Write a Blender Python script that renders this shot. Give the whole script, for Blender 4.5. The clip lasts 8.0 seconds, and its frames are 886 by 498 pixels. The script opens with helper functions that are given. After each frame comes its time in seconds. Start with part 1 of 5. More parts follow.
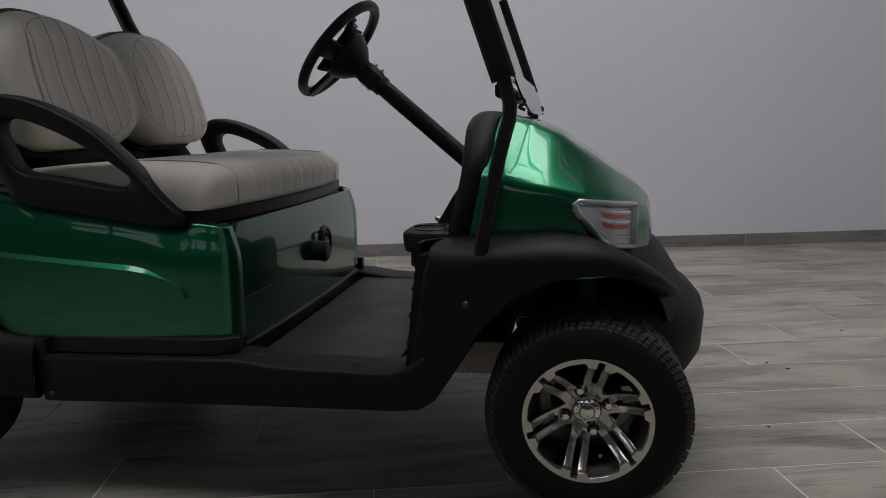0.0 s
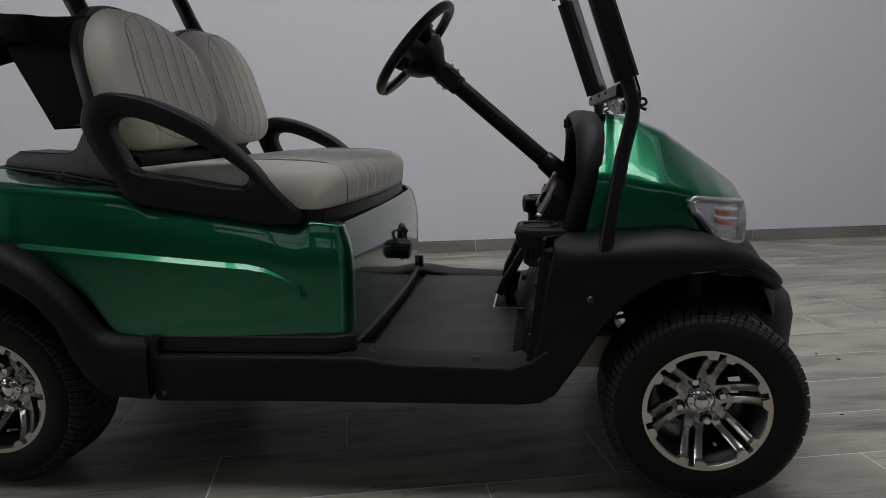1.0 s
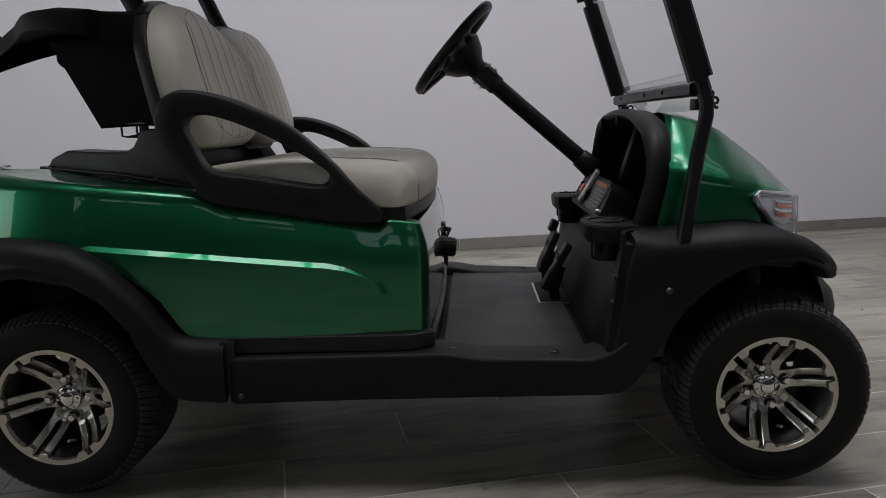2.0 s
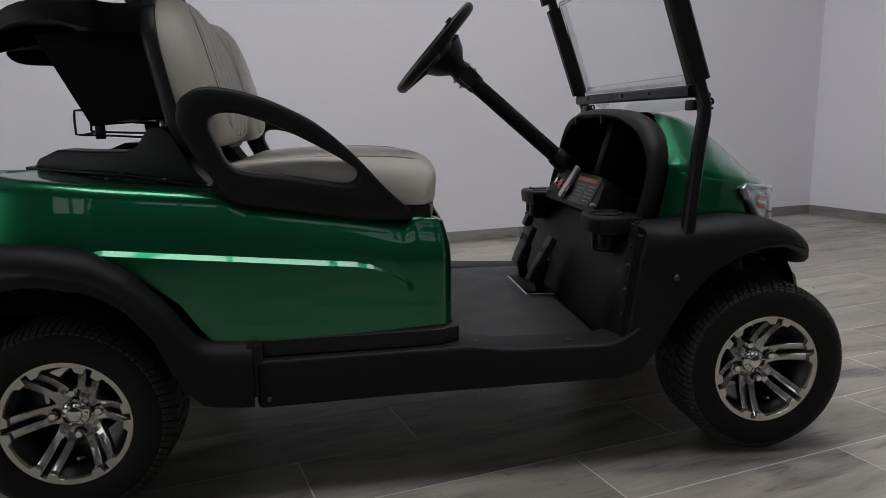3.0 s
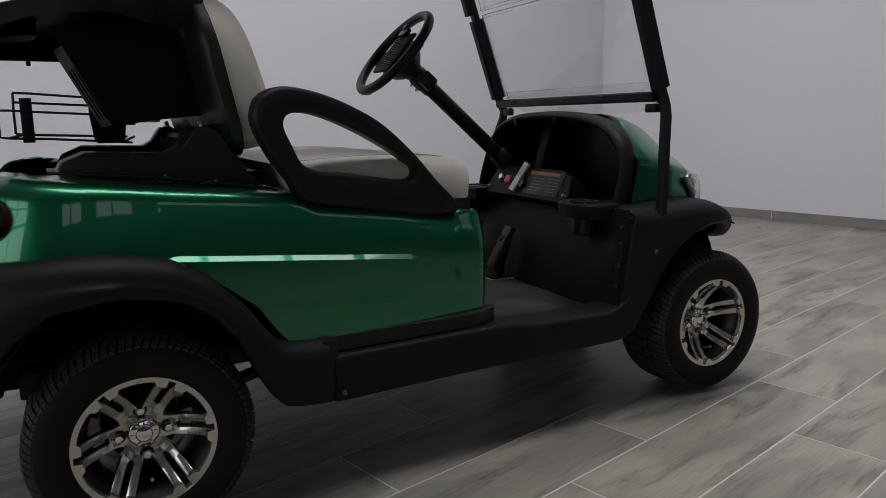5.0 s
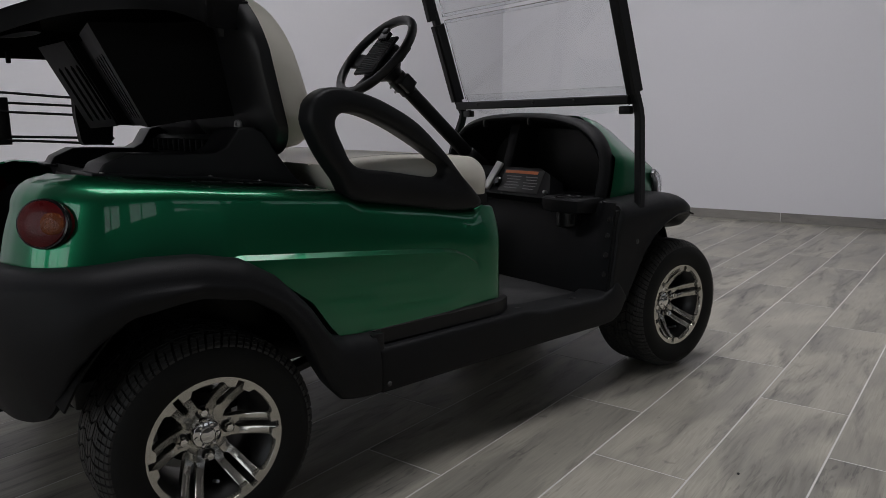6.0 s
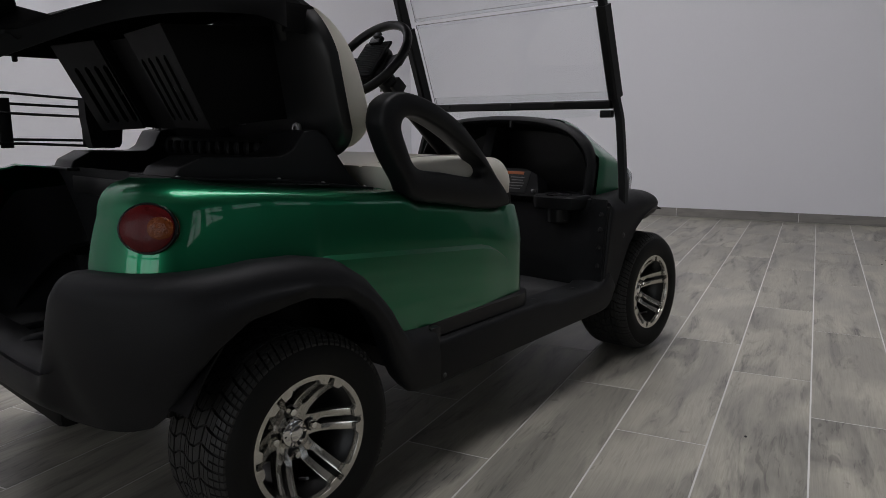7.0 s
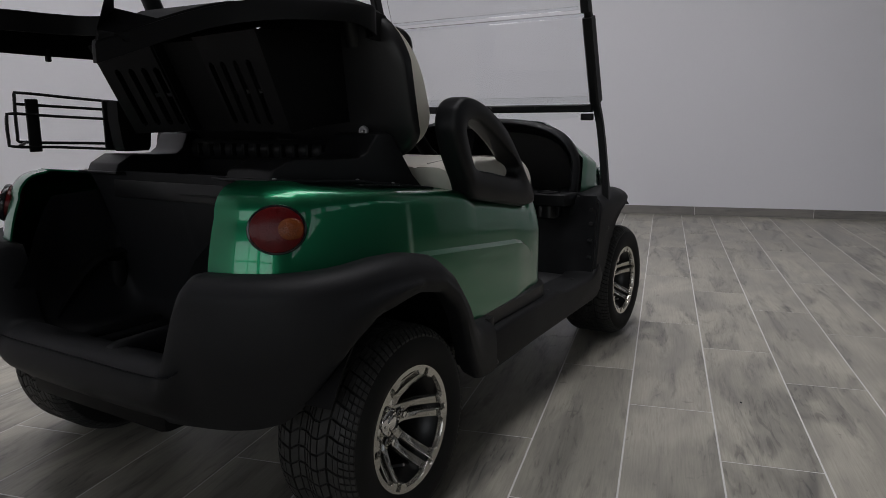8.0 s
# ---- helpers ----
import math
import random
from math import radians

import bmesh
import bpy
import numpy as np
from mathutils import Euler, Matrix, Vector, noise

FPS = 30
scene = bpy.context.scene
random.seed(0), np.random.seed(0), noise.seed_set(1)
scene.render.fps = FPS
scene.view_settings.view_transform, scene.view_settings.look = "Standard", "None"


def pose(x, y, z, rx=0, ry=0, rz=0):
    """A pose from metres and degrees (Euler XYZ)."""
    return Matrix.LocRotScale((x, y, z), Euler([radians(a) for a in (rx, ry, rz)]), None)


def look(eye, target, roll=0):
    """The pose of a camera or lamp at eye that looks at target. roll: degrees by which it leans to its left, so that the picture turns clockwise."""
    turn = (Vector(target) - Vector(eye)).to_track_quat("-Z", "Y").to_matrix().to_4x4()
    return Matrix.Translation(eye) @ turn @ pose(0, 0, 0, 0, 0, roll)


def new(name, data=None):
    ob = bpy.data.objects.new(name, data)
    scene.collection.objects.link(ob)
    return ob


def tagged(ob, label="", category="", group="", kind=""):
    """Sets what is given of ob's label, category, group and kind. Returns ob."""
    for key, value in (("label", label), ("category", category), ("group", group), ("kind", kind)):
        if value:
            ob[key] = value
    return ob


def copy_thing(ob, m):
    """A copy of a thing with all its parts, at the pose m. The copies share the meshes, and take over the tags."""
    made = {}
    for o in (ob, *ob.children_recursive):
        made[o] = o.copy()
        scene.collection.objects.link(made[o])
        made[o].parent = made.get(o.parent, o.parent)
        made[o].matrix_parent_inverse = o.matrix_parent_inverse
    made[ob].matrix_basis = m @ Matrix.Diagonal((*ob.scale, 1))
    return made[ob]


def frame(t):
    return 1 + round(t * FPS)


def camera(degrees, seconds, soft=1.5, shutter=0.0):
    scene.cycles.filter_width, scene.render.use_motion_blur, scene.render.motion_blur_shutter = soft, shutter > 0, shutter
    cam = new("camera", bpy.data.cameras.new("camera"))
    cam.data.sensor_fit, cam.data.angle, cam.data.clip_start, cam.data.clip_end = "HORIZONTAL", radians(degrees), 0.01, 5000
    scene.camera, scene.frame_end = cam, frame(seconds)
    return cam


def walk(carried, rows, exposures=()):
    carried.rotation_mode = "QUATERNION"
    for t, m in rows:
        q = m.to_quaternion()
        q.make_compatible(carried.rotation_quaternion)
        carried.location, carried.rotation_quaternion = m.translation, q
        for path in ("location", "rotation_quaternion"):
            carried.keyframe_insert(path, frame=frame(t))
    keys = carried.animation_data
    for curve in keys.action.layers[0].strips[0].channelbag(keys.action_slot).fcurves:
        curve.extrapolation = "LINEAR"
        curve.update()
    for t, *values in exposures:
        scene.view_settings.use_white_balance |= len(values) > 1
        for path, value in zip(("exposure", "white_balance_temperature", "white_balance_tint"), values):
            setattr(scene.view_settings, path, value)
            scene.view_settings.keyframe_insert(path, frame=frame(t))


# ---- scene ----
cam = camera(63.04, 8.0, soft=0.5)
PATH = [
    (0, (1.542, -1.969, 0.846), (1.277, -0.016, 0.506), -0.88),
    (0.5, (1.382, -2.003, 0.85), (1.148, -0.047, 0.504), -0.90),
    (1, (1.205, -2.035, 0.853), (1.035, -0.073, 0.507), -0.84),
    (1.5, (1.042, -2.057, 0.848), (0.937, -0.089, 0.506), -0.89),
    (3, (0.539, -2.078, 0.856), (0.881, -0.139, 0.501), -0.69),
    (3.5, (0.376, -2.071, 0.852), (0.885, -0.169, 0.501), -0.66),
    (4, (0.189, -2.046, 0.859), (0.877, -0.203, 0.498), -0.56),
    (4.5, (0.022, -2.021, 0.857), (0.849, -0.235, 0.499), -0.60),
    (6, (-0.525, -1.837, 0.853), (0.737, -0.325, 0.505), -0.70),
    (6.5, (-0.707, -1.725, 0.858), (0.689, -0.336, 0.508), -0.52),
    (7, (-0.896, -1.595, 0.863), (0.618, -0.336, 0.514), -0.53),
    (7.5, (-1.07, -1.448, 0.864), (0.551, -0.328, 0.519), -0.46),
    (8, (-1.244, -1.282, 0.875), (0.47, -0.313, 0.523), -0.41),
]
walk(cam, [(t, look(eye, target, roll)) for t, eye, target, roll in PATH], exposures=[(0, -0.27), (1.5, -0.03), (3.5, 0.05), (6, 0.0), (8, -0.02)])

# ---- light ----
TURN = 12.53           # the room stands turned against the cart, which points along x
ROOM = pose(0, 0, 0, 0, 0, TURN)
L0, L1, P0, P1, HIGH = -5.5, 5.448, -6.0, 2.428, 4.6
SKY_L, SKY_P = (-1.5, 3.4), (-1.6, 1.6)
SKY2_L, SKY2_P = (3.95, 5.1), (-1.2, 1.4)

world = bpy.data.worlds.new("sky")
scene.world = world
world.use_nodes = True
wn = world.node_tree.nodes
sky = wn.new("ShaderNodeTexSky")
sky.sky_type, sky.sun_disc, sky.sun_elevation, sky.sun_rotation = "NISHITA", False, radians(40), radians(200)
world.node_tree.links.new(sky.outputs[0], wn["Background"].inputs[0])
wn["Background"].inputs[1].default_value = 0.05


def area_lamp(name, m, sx, sy, watts, colour):
    data = bpy.data.lights.new(name, "AREA")
    data.shape, data.size, data.size_y, data.energy, data.color = "RECTANGLE", sx, sy, watts, colour
    ob = new(name, data)
    ob.matrix_world = m
    return tagged(ob, "daylight that falls through the opening", "light", kind="structure")


area_lamp("skylight_daylight", ROOM @ pose(sum(SKY_L) / 2, sum(SKY_P) / 2, HIGH + 0.72), SKY_L[1] - SKY_L[0], SKY_P[1] - SKY_P[0], 290, (0.985, 0.966, 0.995))
area_lamp("skylight_daylight", ROOM @ pose(sum(SKY2_L) / 2, sum(SKY2_P) / 2, HIGH + 0.72), SKY2_L[1] - SKY2_L[0], SKY2_P[1] - SKY2_P[0], 4, (0.99, 0.98, 0.965))


# ---- materials ----
def material(name, colour, rough=0.5, metal=0.0, vary=0.12, scale=8.0, grain=120.0, bump=0.1, depth=0.002, coat=0.0, spec=0.5, rough_vary=0.08, by_object=0.0, stretch=(1, 1, 1)):
    m = bpy.data.materials.new(name)
    m.use_nodes = True
    t, n, k = m.node_tree, m.node_tree.nodes, m.node_tree.links
    b = n["Principled BSDF"]
    co, mp = n.new("ShaderNodeTexCoord"), n.new("ShaderNodeMapping")
    mp.inputs["Scale"].default_value = stretch
    k.new(co.outputs["Object"], mp.inputs[0])
    big, fine = n.new("ShaderNodeTexNoise"), n.new("ShaderNodeTexNoise")
    big.inputs["Scale"].default_value, fine.inputs["Scale"].default_value = scale, grain
    big.inputs["Detail"].default_value, fine.inputs["Detail"].default_value = 5, 3
    for q in (big, fine):
        k.new(mp.outputs[0], q.inputs["Vector"])
    add = n.new("ShaderNodeMath")
    add.operation = "MULTIPLY_ADD"
    k.new(fine.outputs[0], add.inputs[0])
    add.inputs[1].default_value = 0.5
    k.new(big.outputs[0], add.inputs[2])
    ramp = n.new("ShaderNodeMapRange")
    ramp.inputs[1].default_value, ramp.inputs[2].default_value = 0.4, 1.1
    ramp.inputs[3].default_value, ramp.inputs[4].default_value = 1 - vary, 1 + vary
    k.new(add.outputs[0], ramp.inputs[0])
    hsv = n.new("ShaderNodeHueSaturation")
    hsv.inputs["Color"].default_value = (*colour, 1)
    value = ramp.outputs[0]
    if by_object:
        info, mr, mul = n.new("ShaderNodeObjectInfo"), n.new("ShaderNodeMapRange"), n.new("ShaderNodeMath")
        mr.inputs[3].default_value, mr.inputs[4].default_value = 1 - by_object, 1 + by_object
        k.new(info.outputs["Random"], mr.inputs[0])
        mul.operation = "MULTIPLY"
        k.new(mr.outputs[0], mul.inputs[0]), k.new(value, mul.inputs[1])
        value = mul.outputs[0]
    k.new(value, hsv.inputs["Value"])
    k.new(hsv.outputs[0], b.inputs["Base Color"])
    rr = n.new("ShaderNodeMapRange")
    rr.inputs[3].default_value, rr.inputs[4].default_value = max(0.01, rough - rough_vary), min(1, rough + rough_vary)
    k.new(big.outputs[0], rr.inputs[0]), k.new(rr.outputs[0], b.inputs["Roughness"])
    b.inputs["Metallic"].default_value = metal
    b.inputs["Specular IOR Level"].default_value = spec
    b.inputs["Coat Weight"].default_value, b.inputs["Coat Roughness"].default_value = coat, 0.03
    if bump:
        bp = n.new("ShaderNodeBump")
        bp.inputs["Strength"].default_value, bp.inputs["Distance"].default_value = bump, depth
        k.new(fine.outputs[0], bp.inputs["Height"]), k.new(bp.outputs[0], b.inputs["Normal"])
    return m


def clear(name, tint, rough=0.0, ior=1.45):
    m = bpy.data.materials.new(name)
    m.use_nodes = True
    n, k = m.node_tree.nodes, m.node_tree.links
    n.remove(n["Principled BSDF"])
    gl = n.new("ShaderNodeBsdfGlass")
    gl.inputs["Color"].default_value = (*tint, 1)
    gl.inputs["Roughness"].default_value, gl.inputs["IOR"].default_value = rough, ior
    k.new(gl.outputs[0], n["Material Output"].inputs[0])
    return m


def wood_tile(name, light, dark, length_axis=0):
    """Wood-look porcelain: streaks along the length, cloudy dark grain, pale patches, each tile another cut of the print."""
    m = bpy.data.materials.new(name)
    m.use_nodes = True
    n, k = m.node_tree.nodes, m.node_tree.links
    b = n["Principled BSDF"]
    co, info, add = n.new("ShaderNodeTexCoord"), n.new("ShaderNodeObjectInfo"), n.new("ShaderNodeVectorMath")
    off = n.new("ShaderNodeVectorMath")
    off.operation = "SCALE"
    off.inputs[0].default_value = (37.0, 23.0, 11.0)
    k.new(info.outputs["Random"], off.inputs["Scale"])
    k.new(co.outputs["Object"], add.inputs[0]), k.new(off.outputs[0], add.inputs[1])

    def layer(sx, sy, scale, detail, distort):
        mp, q = n.new("ShaderNodeMapping"), n.new("ShaderNodeTexNoise")
        mp.inputs["Scale"].default_value = (sx, sy, 1) if length_axis == 0 else (sy, sx, 1)
        k.new(add.outputs[0], mp.inputs[0]), k.new(mp.outputs[0], q.inputs["Vector"])
        q.inputs["Scale"].default_value, q.inputs["Detail"].default_value, q.inputs["Distortion"].default_value = scale, detail, distort
        q.inputs["Roughness"].default_value = 0.6
        return q.outputs[0]

    def remap(v, a, c, lo=0.0, hi=1.0):
        r = n.new("ShaderNodeMapRange")
        r.inputs[1].default_value, r.inputs[2].default_value, r.inputs[3].default_value, r.inputs[4].default_value = a, c, lo, hi
        k.new(v, r.inputs[0])
        return r.outputs[0]

    def math_node(op, a, c):
        q = n.new("ShaderNodeMath")
        q.operation = op
        for i, v in enumerate((a, c)):
            if isinstance(v, float):
                q.inputs[i].default_value = v
            else:
                k.new(v, q.inputs[i])
        return q.outputs[0]

    def blend(factor, a, c):
        q = n.new("ShaderNodeMix")
        q.data_type = "RGBA"
        k.new(factor, q.inputs[0])
        for i, v in ((6, a), (7, c)):
            if isinstance(v, tuple):
                q.inputs[i].default_value = (*v, 1)
            else:
                k.new(v, q.inputs[i])
        return q.outputs[2]

    mid = tuple(0.62 * p + 0.38 * q for p, q in zip(light, dark))
    cloud = layer(1.0, 2.2, 2.4, 2, 0.3)
    patch = layer(0.8, 4.2, 1.9, 4, 0.9)
    streak = layer(1.0, 7.0, 4.2, 7, 2.4)
    grain = layer(1.0, 26.0, 8.0, 6, 0.8)
    knot = layer(1.0, 2.2, 6.5, 3, 1.6)
    tone = blend(remap(cloud, 0.38, 0.62), mid, light)
    tone = blend(math_node("MULTIPLY", remap(grain, 0.4, 0.7), 0.22), tone, dark)
    stain = remap(patch, 0.5, 0.7)
    tone = blend(math_node("MULTIPLY", stain, 0.62), tone, dark)
    veins = math_node("MULTIPLY", remap(streak, 0.53, 0.62), math_node("ADD", math_node("MULTIPLY", stain, 0.55), 0.1))
    tone = blend(veins, tone, tuple(0.6 * v for v in dark))
    tone = blend(math_node("MULTIPLY", remap(knot, 0.68, 0.76), 0.45), tone, dark)
    hsv = n.new("ShaderNodeHueSaturation")
    k.new(tone, hsv.inputs["Color"])
    k.new(remap(info.outputs["Random"], 0.0, 1.0, 0.91, 1.09), hsv.inputs["Value"])
    k.new(hsv.outputs[0], b.inputs["Base Color"])
    k.new(remap(cloud, 0.3, 0.7, 0.34, 0.44), b.inputs["Roughness"])
    b.inputs["Specular IOR Level"].default_value = 0.4
    bp = n.new("ShaderNodeBump")
    bp.inputs["Strength"].default_value, bp.inputs["Distance"].default_value = 0.06, 0.001
    k.new(grain, bp.inputs["Height"]), k.new(bp.outputs[0], b.inputs["Normal"])
    return m


PAINT_WALL = material("wall_paint", (0.74, 0.735, 0.77), 0.85, vary=0.025, scale=0.7, grain=90, bump=0.12, depth=0.0015, spec=0.25)
HALL_PAINT = material("grey_hall_paint", (0.06, 0.06, 0.062), 0.85, vary=0.08, scale=0.7, grain=90, bump=0.1)
# dark tone for the unseen rear wall, so that it throws back little light
DIM_REAR_PAINT = material("dimmed_rear_wall_paint", (0.1, 0.102, 0.106), 0.85, vary=0.05, scale=0.7, grain=90, bump=0.1)
CEILING_PAINT = material("ceiling_paint", (0.34, 0.34, 0.345), 0.9, vary=0.02, scale=0.8)
TILE = wood_tile("wood_look_tile", (0.39, 0.368, 0.308), (0.07, 0.068, 0.066))
SKIRT = wood_tile("baseboard_tile", (0.27, 0.255, 0.235), (0.14, 0.136, 0.13))
GROUT = material("grout", (0.62, 0.61, 0.59), 0.9, vary=0.1, scale=6, grain=300)
GREEN = material("green_metallic_paint", (0.008, 0.178, 0.076), 0.31, 0.86, vary=0.06, scale=3, grain=900, bump=0.0, coat=1.0, rough_vary=0.04)
# body green darkened: the reflection of the dark room sits in the colour
SHADED_GREEN = material("shaded_green_paint", (0.005, 0.08, 0.037), 0.22, 0.65, vary=0.06, scale=3, grain=900, bump=0.0, coat=1.0, rough_vary=0.04)
BLACK = material("black_moulded_plastic", (0.0074, 0.0078, 0.009), 0.55, vary=0.28, scale=7, grain=420, bump=0.4, depth=0.0008, spec=0.24)
SATIN = material("satin_black_plastic", (0.0075, 0.0075, 0.0082), 0.42, vary=0.2, scale=9, grain=260, bump=0.08, depth=0.0006, spec=0.4)
GLOSS = material("gloss_black_plastic", (0.008, 0.0082, 0.0092), 0.22, vary=0.2, scale=9, grain=200, bump=0.0, spec=0.5, rough_vary=0.05)
STEEL_BLACK = material("black_powder_coat", (0.006, 0.0062, 0.007), 0.42, vary=0.15, scale=12, grain=500, bump=0.12, depth=0.0005, spec=0.3)
DULL = material("dull_black_plastic", (0.0022, 0.0022, 0.0025), 0.6, vary=0.2, scale=9, grain=260, bump=0.1, depth=0.0006, spec=0.16)
ARM = material("arm_rest_plastic", (0.0065, 0.0068, 0.0078), 0.48, vary=0.25, scale=9, grain=300, bump=0.18, depth=0.0006, spec=0.27)
RUBBER = material("tyre_rubber", (0.0065, 0.0065, 0.0063), 0.7, vary=0.35, scale=14, grain=240, bump=0.2, depth=0.0008, spec=0.27)
TREAD = material("tread_rubber", (0.027, 0.0267, 0.0255), 0.6, vary=0.3, scale=20, grain=300, bump=0.2, depth=0.0006, spec=0.4)
MAT = material("floor_mat_rubber", (0.027, 0.027, 0.028), 0.55, vary=0.8, scale=7, grain=60, bump=0.4, depth=0.001, spec=0.4, rough_vary=0.25)
ALLOY = material("machined_alloy", (0.62, 0.6, 0.55), 0.2, 0.85, vary=0.06, scale=18, grain=380, bump=0.04, depth=0.0004)
ALLOY_DARK = material("black_alloy", (0.005, 0.005, 0.0055), 0.35, 0.2, vary=0.1, scale=18)
CHROME = material("chrome", (0.82, 0.81, 0.79), 0.07, 1.0, vary=0.03, bump=0.0, rough_vary=0.03)
STEEL = material("zinc_steel", (0.5, 0.5, 0.5), 0.35, 1.0, vary=0.1, scale=30)
DARK_STEEL = material("blackened_screw", (0.09, 0.09, 0.09), 0.4, 0.8, vary=0.1, scale=30)
VINYL = material("ivory_vinyl", (0.74, 0.705, 0.62), 0.46, vary=0.05, scale=9, grain=600, bump=0.14, depth=0.0006, spec=0.45)
THREAD = material("grey_stitching", (0.36, 0.34, 0.305), 0.7, vary=0.1, scale=50)
CLEAR_LENS = clear("clear_lens", (0.97, 0.975, 0.985), 0.0, 1.3)
ACRYLIC = clear("windscreen_acrylic", (0.975, 0.98, 0.98), 0.0, 1.4)
SILVER_BOWL = material("silvered_bowl", (0.72, 0.72, 0.74), 0.35, 0.55, vary=0.04)
RIM_CLEAR = material("clear_moulded_rim", (0.4, 0.41, 0.43), 0.16, 0.45, vary=0.05, coat=1.0)
ORANGE = material("orange_reflector", (0.62, 0.09, 0.025), 0.25, vary=0.1, grain=400, coat=0.6)
RED = material("red_lens", (0.085, 0.002, 0.003), 0.3, vary=0.3, scale=60, grain=300, bump=0.3, coat=0.08, spec=0.2)
AMBER = material("amber_lens", (0.16, 0.037, 0.005), 0.25, vary=0.5, scale=70, grain=260, bump=0.9, coat=0.1, spec=0.3)
TAN = material("tan_metal_frame", (0.4, 0.36, 0.29), 0.5, 0.2, vary=0.15, scale=20)
DECAL = material("black_decal", (0.02, 0.02, 0.021), 0.4, vary=0.1)
DECAL_PRINT = material("grey_print", (0.22, 0.22, 0.22), 0.5, vary=0.05)
DECAL_ORANGE = material("orange_print", (0.55, 0.16, 0.06), 0.5, vary=0.05)
WHITE_EDGE = material("bare_aluminium_edge", (0.62, 0.62, 0.6), 0.4, 0.6, vary=0.1)
RED_SWITCH = material("red_rocker_switch", (0.7, 0.03, 0.03), 0.3, vary=0.05)
FRAME_PAINT = material("skylight_frame_paint", (0.1, 0.1, 0.105), 0.5, vary=0.08)


# ---- mesh helpers ----
def spline(points, count, closed=False):
    """Catmull-Rom through the points, evenly spread over the length."""
    p = [np.array(q, float) for q in points]
    q = [p[-1], *p, p[0], p[1]] if closed else [2 * p[0] - p[1], *p, 2 * p[-1] - p[-2]]
    dense = []
    for a, b, c, d in zip(q, q[1:], q[2:], q[3:]):
        for s in np.linspace(0, 1, 16, endpoint=False):
            dense.append(0.5 * (2 * b + (c - a) * s + (2 * a - 5 * b + 4 * c - d) * s * s + (3 * b - a - 3 * c + d) * s ** 3))
    if not closed:
        dense.append(p[-1])
    else:
        dense.append(dense[0])
    dense = np.array(dense)
    run = np.concatenate([[0], np.cumsum(np.linalg.norm(np.diff(dense, axis=0), axis=1))])
    at = np.linspace(0, run[-1], count, endpoint=not closed)
    return np.stack([np.interp(at, run, dense[:, i]) for i in range(dense.shape[1])], 1)


def curve_at(x, points):
    a = sorted(points)
    return float(np.interp(x, [q[0] for q in a], [q[1] for q in a]))


def smoothstep(a, b, v):
    s = min(1.0, max(0.0, (v - a) / (b - a)))
    return s * s * (3 - 2 * s)


def loft(bm, rings, closed=True, caps=False, around=False):
    """Skin of quads over rings of equally many points."""
    rows = [[bm.verts.new(Vector(v)) for v in r] for r in rings]
    pairs = list(zip(rows, rows[1:])) + ([(rows[-1], rows[0])] if around else [])
    for a, b in pairs:
        n = len(a)
        for i in range(n if closed else n - 1):
            bm.faces.new((a[i], a[(i + 1) % n], b[(i + 1) % n], b[i]))
    if caps and closed:
        bm.faces.new(rows[0][::-1])
        bm.faces.new(rows[-1])
    return bm


def box(bm, centre, size, turn=(0, 0, 0)):
    made = bmesh.ops.create_cube(bm, size=1.0)
    m = pose(*centre, *turn) @ Matrix.Diagonal((*size, 1))
    bmesh.ops.transform(bm, matrix=m, verts=made["verts"])
    return bm


def tube(bm, points, radius, sides=10, closed=False, flat=1.0, up=None):
    """A round bar along points. flat: thickness across up against the width."""
    pts = [Vector(p) for p in points]
    n = len(pts)
    rings, last = [], None
    for i, p in enumerate(pts):
        a = pts[i - 1] if i or closed else p
        b = pts[(i + 1) % n] if i < n - 1 or closed else p
        d = (b - a).normalized()
        if up is not None:
            u = Vector(up)
        else:
            u = last if last is not None else (Vector((0, 0, 1)) if abs(d.z) < 0.9 else Vector((1, 0, 0)))
        s = d.cross(u).normalized()
        u = s.cross(d).normalized()
        last = u
        r = radius[i] if isinstance(radius, (list, tuple)) else radius
        rings.append([p + s * (r * math.cos(t)) + u * (r * flat * math.sin(t)) for t in (2 * math.pi * k / sides for k in range(sides))])
    return loft(bm, rings, caps=not closed, around=closed)


def bar(bm, points, wide, thick, up=(0, 1, 0)):
    """A rectangular bar along points; thick lies along up."""
    pts = [Vector(p) for p in points]
    rings = []
    for i, p in enumerate(pts):
        d = (pts[min(i + 1, len(pts) - 1)] - pts[max(i - 1, 0)]).normalized()
        s = d.cross(Vector(up)).normalized()
        u = s.cross(d).normalized()
        w = wide[i] if isinstance(wide, (list, tuple)) else wide
        c = min(w, thick) * 0.18
        ring = []
        for a, b in ((1, 1), (-1, 1), (-1, -1), (1, -1)):
            inner = [(a * (w / 2 - c), b * thick / 2), (a * w / 2, b * (thick / 2 - c))]
            ring += inner[::-1] if a * b > 0 else inner
        rings.append([p + s * a + u * b for a, b in ring])
    return loft(bm, rings, caps=True)


